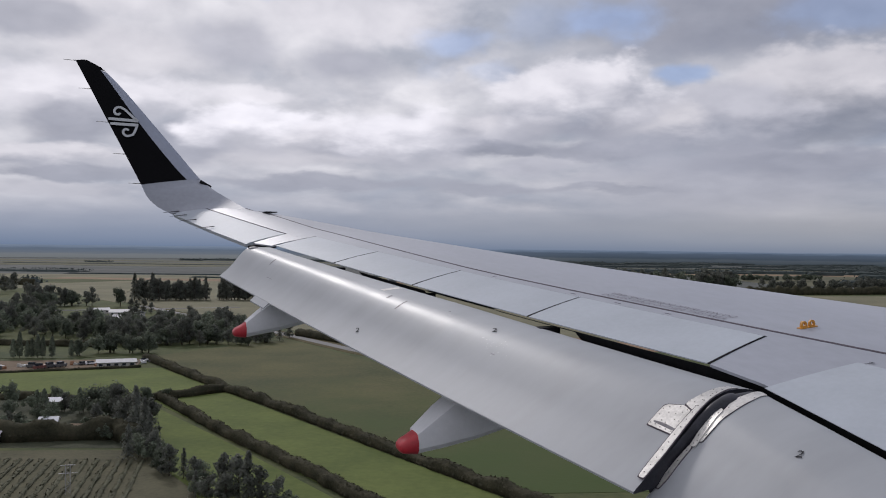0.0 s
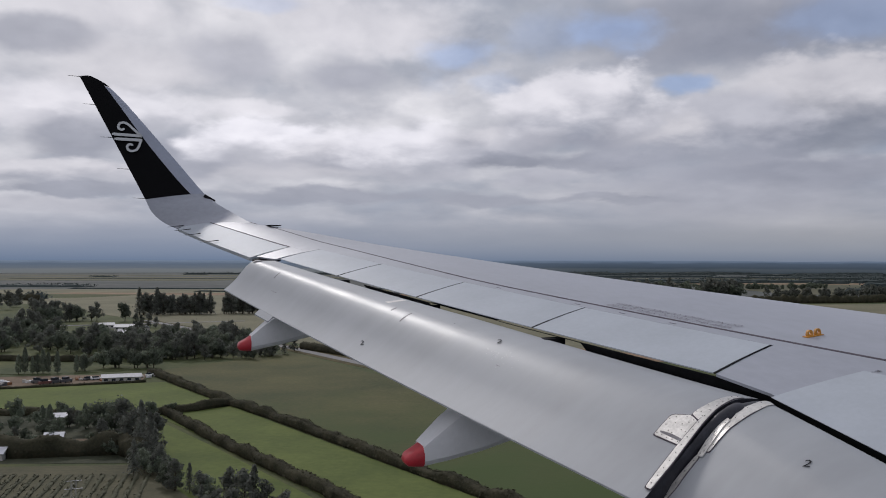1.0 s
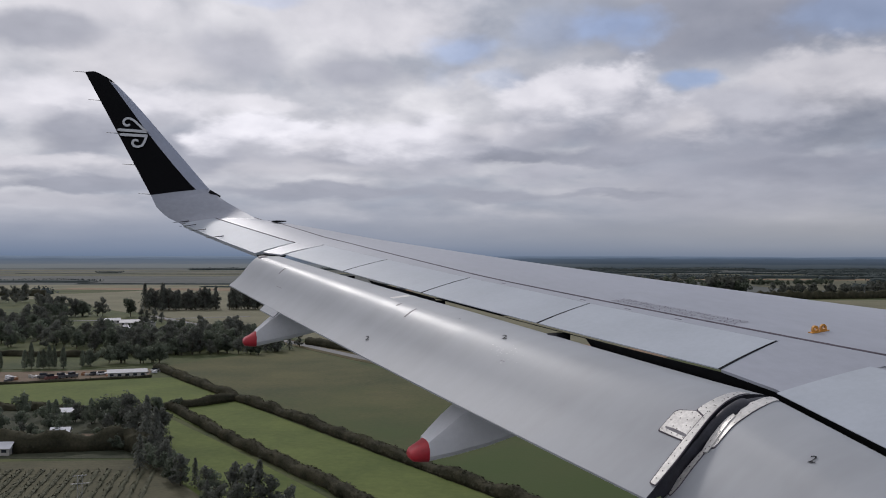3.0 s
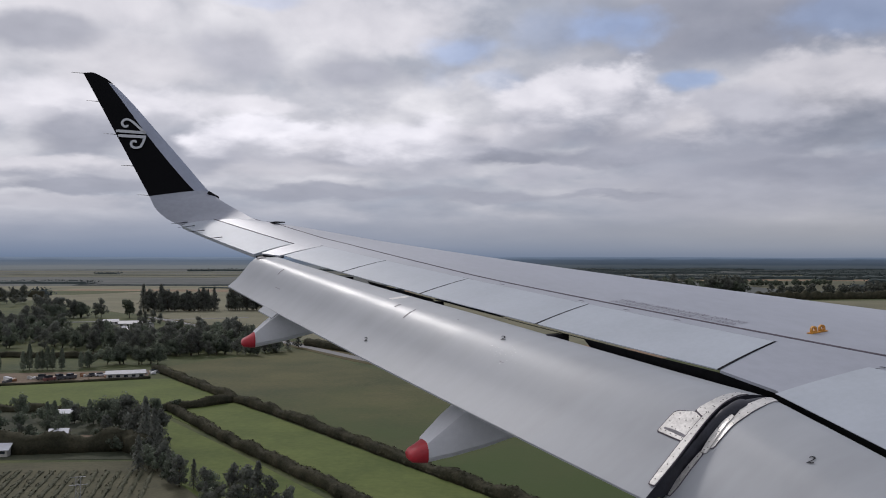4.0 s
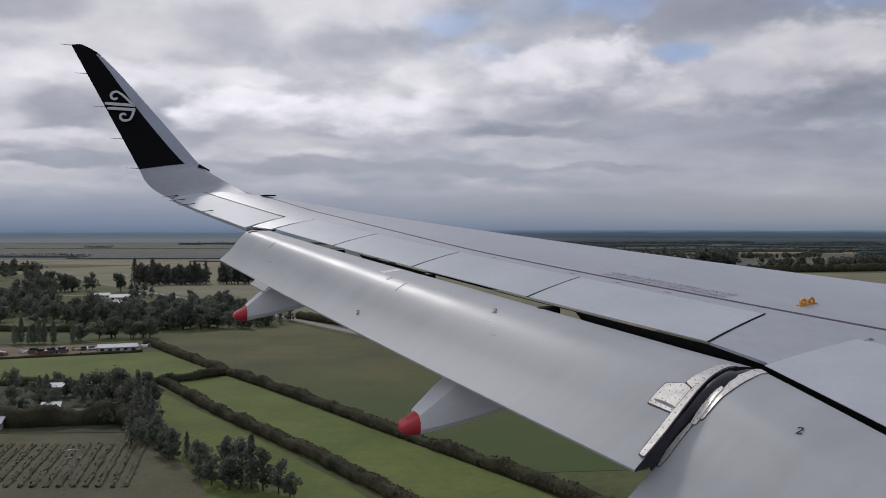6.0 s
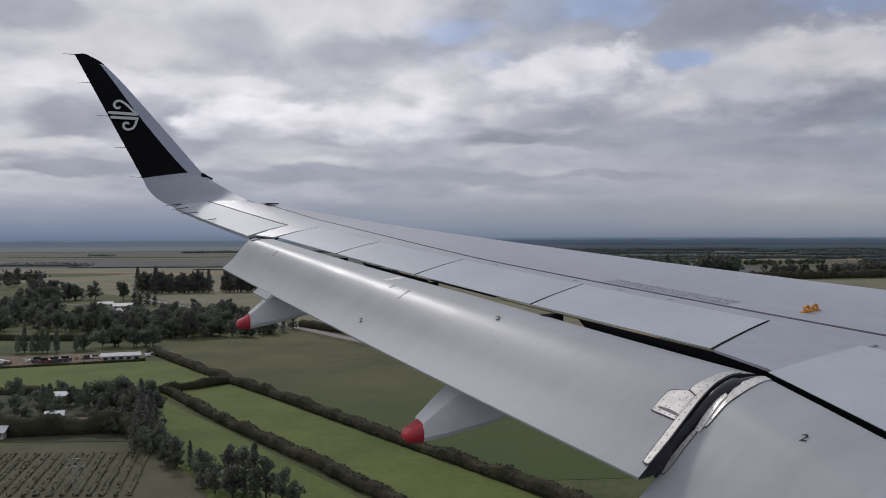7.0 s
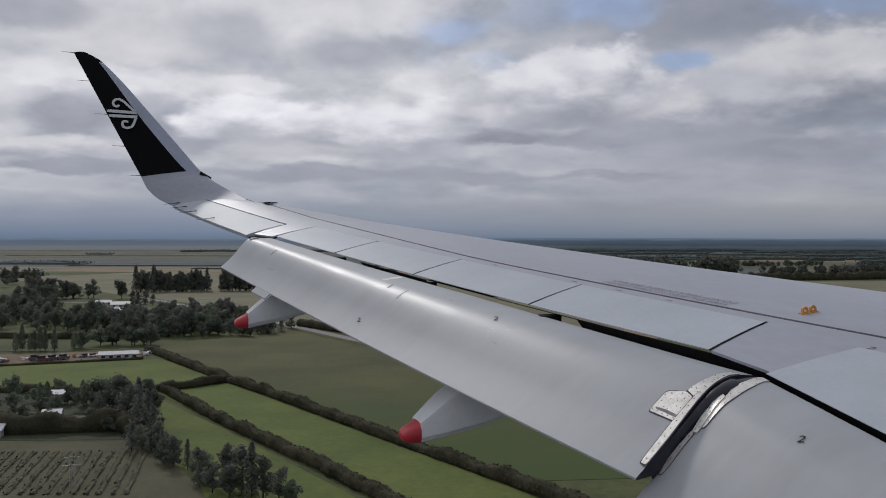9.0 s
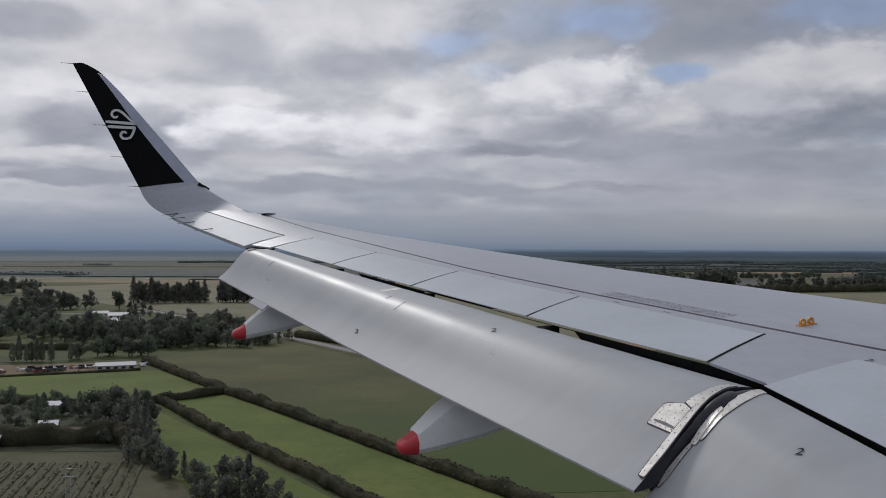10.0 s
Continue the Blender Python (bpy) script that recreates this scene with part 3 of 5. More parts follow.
def outer_flap(y, q):
    w = (y - 6.2) / (13.03 - 6.2)
    a, d = profile(OUTER_LINE, q)
    d -= w * 0.22 * math.exp(-((a - 0.56) / 0.22) ** 2)
    d += 0.06 * max(0.0, 1.0 - max(0.0, y - 6.5) / 2.5) * math.exp(-((a - 0.10) / 0.15) ** 2)
    return Vector((x_te(y), y, z_te(y))) + AFT * (a * (1.03 - 0.31 * w)) + Vector((0, 0, -d * (0.53 - 0.165 * w)))


def inner_flap(y, q):
    a, d = profile(INNER_LINE, q)
    return skin(0.045 + SWEEP * (y - 6.5), y) + Vector((-a * 1.12, 0, -d * 0.80))


def outer_at(y, a):
    return outer_flap(y, q_of(OUTER_LINE, a))


def inner_at(y, a):
    return inner_flap(y, q_of(INNER_LINE, a))


def flap_normal(fn, y, q):
    a, b = fn(y, q + 0.01) - fn(y, q - 0.01), fn(y + 0.02, q) - fn(y - 0.02, q)
    n = b.cross(a)
    n = n if n.z > 0 else -n
    return n.normalized()


def flap_mesh(name, fn, y0, y1, n, label):
    rings = []
    for i in range(n + 1):
        y = y0 + (y1 - y0) * i / n
        up = [fn(y, q / 34) for q in range(35)]
        te, nose = up[-1], up[0]
        low = []
        for k in range(0, 13):
            t = k / 12
            p = te.lerp(nose, t)
            p.z -= 0.012 + 0.05 * math.sin(math.pi * t)
            low.append(p)
        rings.append(up + low)
    v, f = loft(rings)
    ob = sharp(mesh_object(name, v, f, FLAP, wing, label), 50)
    ob.data.materials.append(RUBBER)
    ob.data.polygons[-2].material_index = 1     # the inboard end is closed with rubber
    return ob


outer = flap_mesh("outboard_flap", outer_flap, 6.2, 13.03, 48, "satin grey outboard flap, lowered")
inner = flap_mesh("inboard_flap", inner_flap, 2.0, 5.98, 24, "satin grey inboard flap, lowered")


def flap_plate(name, fn, corners, mat, nu=8, nv=2, thick=0.006, lift=0.006, label="", parent=None):
    """A plate on a flap: corners (y, q)."""
    (ya, qa), (yb, qb), (yc, qc), (yd, qd) = corners

    def pl(a, b):
        y = (ya * (1 - b) + yb * b) * (1 - a) + (yd * (1 - b) + yc * b) * a
        q = (qa * (1 - b) + qb * b) * (1 - a) + (qd * (1 - b) + qc * b) * a
        n = flap_normal(fn, y, q)
        return fn(y, q) + n * lift, n
    v, f = slab_from(pl, nu, nv, thick)
    return mesh_object(name, v, f, mat, parent or wing, label, smooth=False)


def disc(center, normal, r, h=0.0012, n=7):
    m = normal.to_track_quat("Z", "Y").to_matrix()
    ring = [center + m @ Vector((r * math.cos(2 * math.pi * i / n), r * math.sin(2 * math.pi * i / n), 0)) for i in range(n)]
    top = [p + normal * h for p in ring]
    return loft([ring, top])


def rivets(parent, fn, places, lift=0.007, r=0.0055):
    v, f = [], []
    for y, q in places:
        a, b = disc(fn(y, q) + flap_normal(fn, y, q) * lift, flap_normal(fn, y, q), r)
        f += [tuple(i + len(v) for i in g) for g in b]
        v += a
    return tagged(mesh_object("rivet_rows", v, f, RIVET, parent, "dark rivet heads", smooth=False), kind="stuff")


# metal edge strips and plates where the two flaps meet
def sheet_plate(name, fn, outline, mat, thick=0.004, lift=0.006, label="", parent=None, round_by=0.18):
    """A thin plate on a flap, cut to an outline of (y, reach) with rounded corners."""
    soft = []
    for i, (y, a) in enumerate(outline):
        (y0, a0), (y1, a1) = outline[i - 1], outline[(i + 1) % len(outline)]
        k0 = min(round_by, 0.012 / max(0.012, math.hypot(y0 - y, a0 - a)))
        k1 = min(round_by, 0.012 / max(0.012, math.hypot(y1 - y, a1 - a)))
        p, q = (y + (y0 - y) * k0, a + (a0 - a) * k0), (y + (y1 - y) * k1, a + (a1 - a) * k1)
        soft += [p, ((p[0] + q[0]) / 4 + y / 2, (p[1] + q[1]) / 4 + a / 2), q]
    bm = bmesh.new()
    bm.faces.new([bm.verts.new((y, a, 0)) for y, a in soft])
    lo, hi = min(a for _, a in soft), max(a for _, a in soft)
    n = int((hi - lo) / 0.025)
    for i in range(1, n):
        bmesh.ops.bisect_plane(bm, geom=bm.verts[:] + bm.edges[:] + bm.faces[:], plane_co=(0, lo + (hi - lo) * i / n, 0), plane_no=(0, 1, 0), dist=1e-5)
    grown = bmesh.ops.extrude_face_region(bm, geom=bm.faces[:])
    up = {v for v in grown["geom"] if isinstance(v, bmesh.types.BMVert)}
    for v in bm.verts:
        nrm = flap_normal(fn, v.co.x, v.co.y)
        v.co = fn(v.co.x, v.co.y) + nrm * (lift if v in up else lift - thick)
    return part(name, bm, mat, parent or wing, label)


def grown_outline(outline, by=0.006):
    """The same outline a little larger all round."""
    cy, ca = sum(p[0] for p in outline) / len(outline), sum(p[1] for p in outline) / len(outline)
    return [(y + math.copysign(by, y - cy), a + math.copysign(by, a - ca)) for y, a in outline]


LONG_STRIP = [(6.200, 0.285), (6.209, 0.285), (6.221, 0.435), (6.234, 0.52), (6.244, 0.66), (6.248, 0.74), (6.246, 0.83), (6.238, 0.925), (6.200, 0.925)]
CORNER_PLATE = [(6.244, 0.672), (6.428, 0.668), (6.416, 0.552), (6.397, 0.535), (6.303, 0.508), (6.240, 0.528)]
UPPER_PLATE = [(6.228, 0.512), (6.246, 0.517), (6.303, 0.498), (6.300, 0.470), (6.278, 0.405), (6.265, 0.315), (6.250, 0.225), (6.206, 0.190), (6.214, 0.335), (6.224, 0.435)]
for outline, h in ((LONG_STRIP, 0.0085), (CORNER_PLATE, 0.003), (UPPER_PLATE, 0.003)):
    sheet_plate("joint_sealant", outer_at, grown_outline(outline), SEALANT, 0.002, h, "dark sealant round the plate")
strip = sheet_plate("edge_plate", outer_at, LONG_STRIP, STEEL, lift=0.011, label="riveted bare metal edge strip")
rivets(strip, outer_at, [(6.211 + 0.012 * min(1.0, i / 4), 0.31 + 0.045 * i) for i in range(14)], r=0.0036, lift=0.012)
plate = sheet_plate("corner_plate", outer_at, CORNER_PLATE, STEEL, label="riveted bare metal corner plate with grimy edge")
rivets(plate, outer_at, [(6.405, 0.565), (6.375, 0.545), (6.315, 0.525), (6.265, 0.53), (6.40, 0.60), (6.355, 0.575), (6.31, 0.57), (6.28, 0.55), (6.36, 0.625), (6.33, 0.63), (6.29, 0.60),
                         (6.415, 0.655), (6.38, 0.655), (6.34, 0.66), (6.30, 0.66), (6.26, 0.66), (6.26, 0.60)], r=0.0034)
sheet_plate("grime_streak", outer_at, [(6.25, 0.655), (6.40, 0.648), (6.405, 0.638), (6.33, 0.634), (6.25, 0.640)], SCUFF, 0.0008, 0.0066, "dark grime along the plate's rear edge")
plate2 = sheet_plate("upper_plate", outer_at, UPPER_PLATE, STEEL, label="riveted bare metal plate")
rivets(plate2, outer_at, [(6.293, 0.475), (6.268, 0.41), (6.255, 0.33), (6.242, 0.25), (6.225, 0.22), (6.24, 0.49), (6.236, 0.44), (6.228, 0.37), (6.265, 0.47), (6.224, 0.30)], r=0.0034)
INNER_UPPER = [(6.030, 0.065), (5.968, 0.072), (5.944, 0.218), (5.927, 0.308), (5.921, 0.40), (5.920, 0.47), (5.955, 0.48), (5.968, 0.38), (5.985, 0.30), (6.028, 0.24)]
INNER_LAP = [(6.002, 0.315), (5.972, 0.32), (5.952, 0.40), (5.935, 0.478), (5.928, 0.502), (5.968, 0.510), (5.990, 0.45)]
INNER_LOWER = [(5.978, 0.505), (5.950, 0.512), (5.944, 0.575), (5.938, 0.64), (5.946, 0.692), (5.978, 0.695)]
for outline in (INNER_UPPER, INNER_LOWER):
    sheet_plate("joint_sealant", inner_at, grown_outline(outline, 0.004), SEALANT, 0.002, 0.003, "dark sealant round the plate")
strip2 = sheet_plate("edge_plate", inner_at, INNER_UPPER, STEEL, label="polished metal edge strip")
rivets(strip2, inner_at, [(5.965, 0.15), (5.948, 0.26), (5.935, 0.35), (5.930, 0.44), (6.01, 0.12), (6.01, 0.20), (5.975, 0.29)], r=0.0032)
strip2b = sheet_plate("edge_plate", inner_at, INNER_LAP, STEEL, thick=0.006, lift=0.011, label="polished metal edge strip, lapped")
rivets(strip2b, inner_at, [(5.978, 0.345), (5.962, 0.41), (5.945, 0.48), (5.985, 0.40), (5.968, 0.46), (5.955, 0.495)], r=0.0032, lift=0.012)
strip3 = sheet_plate("edge_plate", inner_at, INNER_LOWER, STEEL)
rivets(strip3, inner_at, [(5.960, 0.53 + 0.05 * i) for i in range(4)], r=0.0032)


def build_seal():
    """The jointed rubber bulb between the flaps: a recessed head, then lapped sleeves."""
    for r0, r1, k, rise in ((0.10, 0.30, 0.66, -0.026), (0.27, 0.64, 0.80, -0.018), (0.62, 0.80, 0.76, -0.014), (0.785, 0.915, 0.72, -0.012)):
        rings = []
        n = max(6, int((r1 - r0) / 0.02))
        for i in range(n + 1):
            r = r0 + (r1 - r0) * i / n
            a, b = outer_at(6.2, r), inner_at(5.985, r * 0.79)
            c = (a + b) / 2
            side = (a - b) * 0.5
            nn = flap_normal(outer_at, 6.2, r)
            end = 0.86 if i in (0, n) else 1.0
            w = k * end * (1 + 0.015 * math.sin(r * 60))
            c = c + nn * rise
            rings.append([c + side * (w * math.cos(t)) + nn * ((0.040 if math.sin(t) > 0 else 0.06) * w * math.sin(t)) for t in (2 * math.pi * q / 18 for q in range(18))])
        v, f = loft(rings)
        sharp(mesh_object("rubber_seal", v, f, RUBBER, wing, "black rubber seal between the flaps"), 50)


build_seal()
# small tabs and scuffs on the outboard flap
for y, w in ((11.62, 0.20),):
    te0, te1 = outer_flap(y + w, 0.985), outer_flap(y - w, 0.985)
    d = (outer_flap(y, 1.0) - outer_flap(y, 0.9)).normalized() * 0.10
    pts = [te0, te1, te1 + d, te0 + d]
    low = [p - Vector((0, 0, 0.012)) for p in pts]
    mesh_object("flap_tab", pts + low, [(0, 1, 2, 3), (7, 6, 5, 4), (0, 4, 5, 1), (1, 5, 6, 2), (2, 6, 7, 3), (3, 7, 4, 0)], FLAP, wing, smooth=False)
for y, a0, a1, w, m in ((9.93, 0.16, 0.38, 0.035, STEEL), (9.69, 0.42, 0.49, 0.010, SCUFF), (9.42, 0.43, 0.57, 0.008, SCUFF), (12.14, 0.52, 0.62, 0.010, SCUFF),
                        (11.9, 0.748, 0.752, 0.07, SCUFF), (8.85, 0.36, 0.372, 0.008, SCUFF), (7.95, 0.62, 0.623, 0.025, SCUFF)):
    flap_plate("skin_mark", outer_at, [(y - w, a0), (y + w, a0), (y + w, a1), (y - w, a1)], m, 6, 2, 0.001, 0.0015)
flap_plate("end_clip", outer_at, [(12.90, 0.40), (13.0, 0.40), (13.0, 0.52), (12.94, 0.52)], SCUFF, 4, 2, 0.006, 0.010)
# brackets seen in the slot ahead of the flap
for y in (11.45, 9.72, 8.05):
    p = Vector((x_te(y), y, z_te(y)))
    bm = bmesh.new()
    box(bm, p.x - 0.02, p.y, p.z - 0.075, 0.20, 0.13, 0.07, math.atan(SWEEP))
    part("slot_bracket", bm, DARK, wing, "dark hinge bracket in the slot")


# flap track fairings ---------------------------------------------------------
def build_fairing(y, rows, tip):
    """rows: x, top, bottom, half width, from tail to nose."""
    def ring(x, zt, zb, w):
        k = min(0.05, (zt - zb) * 0.3)
        half = [(0.97, zt), (1.0, zt - 0.012), (0.96, zb + k), (0.80, zb + k * 0.3), (0.45, zb)]
        return [Vector((x, y - w * a, z)) for a, z in half] + [Vector((x, y + w * a, z)) for a, z in reversed(half)]
    body = [ring(*r) for r in rows[tip:]]
    v, f = loft(body)
    fair = sharp(mesh_object("track_fairing", v, f, FAIR, wing, "grey flap track fairing with a red tail"), 28)
    def cap_ring(x, zt, zb, w):
        mid, half, out = (zt + zb) / 2, (zt - zb) / 2, []
        for k in range(18):
            t = 2 * math.pi * k / 18
            c, h = math.cos(t), math.sin(t)
            out.append(Vector((x, y + w * math.copysign(abs(c) ** 0.6, c), mid + half * math.copysign(abs(h) ** 0.6, h))))
        return out
    (x0, t0, b0, w0), last = rows[0], rows[tip]
    nose = (x0 - 0.008, t0 - (t0 - b0) * 0.2, b0 + (t0 - b0) * 0.2, w0 * 0.8)
    v, f = loft([cap_ring(*nose)] + [cap_ring(*r) for r in rows[:tip]] + [cap_ring(last[0] + 0.004, last[1] + 0.003, last[2] - 0.003, last[3] + 0.003)])
    sharp(mesh_object("tail_cap", v, f, RED, fair, "red painted tail cap"), 60)


build_fairing(8.22, [(-1.566, -1.437, -1.503, 0.080), (-1.550, -1.420, -1.516, 0.098), (-1.505, -1.396, -1.522, 0.110), (-1.448, -1.362, -1.522, 0.122), (-1.27, -1.21, -1.485, 0.170), (-1.02, -1.02, -1.425, 0.205), (-0.74, -0.93, -1.345, 0.21), (-0.25, -0.85, -1.20, 0.21), (0.3, -0.80, -1.0, 0.15)], 3)
build_fairing(11.85, [(-2.503, -0.903, -0.968, 0.080), (-2.488, -0.887, -0.981, 0.098), (-2.44, -0.862, -0.988, 0.110), (-2.375, -0.822, -0.988, 0.125), (-2.22, -0.69, -0.955, 0.160), (-2.04, -0.57, -0.92, 0.18), (-1.68, -0.48, -0.83, 0.19), (-1.2, -0.40, -0.68, 0.19), (-0.7, -0.35, -0.5, 0.13)], 3)


# winglet ---------------------------------------------------------------------
def bezier(pts, t):
    """Smooth line through given points, t in 0..1."""
    t = max(0.0, min(0.99999, t)) * (len(pts) - 1)
    i = int(t)
    t -= i
    p = [pts[max(0, min(len(pts) - 1, i + d))] for d in (-1, 0, 1, 2)]
    return 0.5 * (2 * p[1] + (p[2] - p[0]) * t + (2 * p[0] - 5 * p[1] + 4 * p[2] - p[3]) * t * t + (3 * p[1] - p[0] - 3 * p[2] + p[3]) * t ** 3)


WT = [Vector(p) for p in ((-2.95, 16.45, 0.40), (-3.09, 16.95, 0.51), (-3.32, 17.12, 0.635), (-3.49, 17.22, 0.80), (-3.591, 17.304, 1.005), (-3.86, 17.46, 1.53),
                          (-4.134, 17.614, 2.062), (-4.42, 17.775, 2.62), (-4.668, 17.917, 3.100))]
WL = [Vector(p) for p in ((-1.97, 16.33, 0.60), (-2.195, 16.75, 0.762), (-2.40, 17.0, 0.90), (-2.53, 17.18, 1.01), (-2.649, 17.337, 1.117), (-3.08, 17.49, 1.64),
                          (-3.50, 17.64, 2.145), (-3.90, 17.775, 2.62), (-4.20, 17.870, 2.935))]


def winglet_point(t, c, side=0.0):
    """t along the span of the tip, c from trailing (0) to leading edge (1), side: +1 inboard face, -1 outboard face."""
    a, b = bezier(WT, t), bezier(WL, t)
    p = a.lerp(b, c)
    along = bezier(WT, min(1, t + 0.02)).lerp(bezier(WL, min(1, t + 0.02)), c) - bezier(WT, max(0, t - 0.02)).lerp(bezier(WL, max(0, t - 0.02)), c)
    n = (b - a).cross(along).normalized()
    n = n if (n.y < 0 or n.z > 0.7) else -n
    thick = 0.045 * (b - a).length * (math.sqrt(max(c * 0 + (1 - c), 0)) * c * 2.6) * min(1.0, 0.15 + 1.9 * t)
    return p + n * (thick * side), n


def build_winglet():
    root = tagged(new("winglet"), "tall upturned winglet, black with pale leading edge")
    root.parent = wing

    def piece(name, t0, t1, c0, c1, mat, nt=14, nc=8, label=""):
        rings = []
        for i in range(nt + 1):
            t = t0(i / nt) if callable(t0) else t0 + (t1 - t0) * i / nt
            ca = c0(t) if callable(c0) else c0
            cb = c1(t) if callable(c1) else c1
            up = [winglet_point(t, ca + (cb - ca) * k / nc, 1)[0] for k in range(nc + 1)]
            dn = [winglet_point(t, cb + (ca - cb) * k / nc, -1)[0] - Vector((0, -0.003, 0)) for k in range(nc + 1)]
            rings.append(up + dn)
        v, f = loft(rings)
        return sharp(mesh_object(name, v, f, mat, root, label), 50)

    def split(t):
        w = (t - 0.5) / 0.5
        return 0.765 - 0.36 * w * (1 - w) + 0.04 * w
    piece("blend", 0.0, 0.5, 0.0, 1.0, WING, 16, 12, "grey curved blend of the wing tip")
    piece("black_panel", 0.5, 0.985, 0.0, split, BLACK, 16, 8, "gloss black winglet face")
    piece("leading_edge", 0.5, 0.975, split, 1.0, LEAD, 16, 5, "pale grey leading edge")
    # rounded cap
    rings = []
    for i in range(9):
        c = i / 8
        p = winglet_point(0.985, c)[0]
        lift = Vector((-0.05 * c, 0.03, 0.10)) * (math.sqrt(max(0.0, 1 - c ** 2.2)) * (0.25 + 0.75 * min(1.0, c * 3)))
        w = 0.016 * math.sin(math.pi * (0.12 + 0.76 * c))
        rings.append([p + Vector((0, -w, 0)), p + Vector((0, w, 0)), p + lift + Vector((0, w * 0.3, 0)), p + lift - Vector((0, w * 0.3, 0))])
    v, f = loft(rings)
    mesh_object("tip_cap", v, f, BLACK, root, smooth=False)
    # slat-end fence at the front
    bm = bmesh.new()
    box(bm, 0, 0, 0, 0.20, 0.03, 0.055)
    bmesh.ops.transform(bm, matrix=Matrix.Translation((-2.575, 17.225, 1.035)) @ Matrix.Rotation(radians(30), 4, "Y"), verts=bm.verts)
    part("notch", bm, DARK, root)
    # white emblem of two curling fronds with bars
    def face(x, s):
        base = Vector((x, 17.3 + 0.281 * s, 0.991 + 0.960 * s))
        return base + Vector((0, -0.960, 0.281)) * 0.050

    def ribbon(pts, w):
        v, f = [], []
        for i, p in enumerate(pts):
            q = pts[min(i + 1, len(pts) - 1)]
            r = pts[max(i - 1, 0)]
            d = (Vector(q) - Vector(r)).normalized()
            n = Vector((-d.y, d.x))
            ww = w * (0.55 + 0.45 * min(1.0, (i + 1) / 5))
            for sgn, up in ((1, 0.004), (-1, 0.004), (-1, 0.0), (1, 0.0)):
                v.append(face(p[0] + n.x * ww / 2 * sgn, p[1] + n.y * ww / 2 * sgn) + Vector((0, -0.96, 0.28)) * up)
        rings = [v[i:i + 4] for i in range(0, len(v), 4)]
        return loft(rings)
    pieces = []

    def frond(cx, cs, r0, r1, a0, a1, tail):
        pts = []
        for i in range(24):
            t = i / 23
            ang, r = radians(a0 + (a1 - a0) * t), r0 + (r1 - r0) * t
            pts.append((cx + r * math.cos(ang), cs + r * math.sin(ang)))
        return pts + tail
    # upper frond curls in, then runs down to the end of the bars; the lower one mirrors it
    pieces.append(ribbon(frond(-3.965, 1.262, 0.030, 0.092, 330, 60, [(-3.86, 1.305), (-3.79, 1.235), (-3.72, 1.165), (-3.655, 1.115)]), 0.040))
    pieces.append(ribbon([(-4.125 + 0.01 * i, 1.135 - 0.0004 * i) for i in range(48)], 0.050))
    pieces.append(ribbon([(-4.09 + 0.01 * i, 1.050 - 0.0002 * i) for i in range(45)], 0.050))
    pieces.append(ribbon(frond(-3.825, 0.920, 0.026, 0.085, 30, 300, [(-3.735, 0.865), (-3.70, 0.93), (-3.67, 1.03)]), 0.040))
    v, f = [], []
    for a, b in pieces:
        f += [tuple(i + len(v) for i in g) for g in b]
        v += a
    mesh_object("emblem", v, f, EMBLEM, root, "white curled emblem", smooth=False)
    return root


build_winglet()


def wick(p, d, length, r=0.006):
    d = d.normalized()
    m = d.to_track_quat("Z", "Y").to_matrix()
    rings = [[p + d * (length * t) + m @ Vector((rr * math.cos(a), rr * math.sin(a), 0)) for a in (0, 2.1, 4.2)] for t, rr in ((0, r * 1.5), (0.4, r), (1, r * 0.5))]
    v, f = loft(rings)
    mesh_object("static_wick", v, f, CARBON, wing, "thin dark static discharge wick")


for t in (0.505, 0.62, 0.745, 0.87, 0.992):
    wick(bezier(WT, t) + Vector((0.02, 0, 0)), Vector((-1, 0.05, 0.03)), 0.21)
for y, u in ((16.95, 0.0), (16.5, -0.03), (15.95, -0.06), (15.1, -0.09)):
    wick(skin(u + 0.06, y, 0.02), Vector((-1, 0.25, -0.12)), 0.26)

# dark slat end on the front edge near the tip
bm = bmesh.new()
box(bm, -1.68, 15.75, 0.542, 0.17, 0.20, 0.016, 0.3)
bmesh.ops.bevel(bm, geom=bm.edges[:], offset=0.006, segments=2, affect="EDGES")
part("slat_end", bm, DARK, wing, "dark end of the slat")
bm = bmesh.new()
bmesh.ops.create_cone(bm, cap_ends=True, segments=8, radius1=0.02, radius2=0.012, depth=0.04, matrix=Matrix.Translation(skin(1.93, 13.18, 0.012)))
part("skin_stud", bm, DARK, wing)


def surface_text(body, size, mapping, mat, label, parent=None, heavy=0.0):
    """Stencilled characters laid on a surface. mapping: (right, up) in metres to a place."""
    cu = bpy.data.curves.new("stencil", "FONT")
    cu.body, cu.size, cu.resolution_u, cu.offset = body, size, 2, size * heavy
    tmp = new("stencil", cu)
    me = bpy.data.meshes.new_from_object(tmp)
    bpy.data.objects.remove(tmp)
    xs = [v.co.x for v in me.vertices]
    mid = (min(xs) + max(xs)) / 2
    for v in me.vertices:
        v.co = mapping(v.co.x - mid, v.co.y)
    me.materials.append(mat)
    ob = new("stencil", me)
    ob.parent = parent or wing
    return tagged(ob, label)


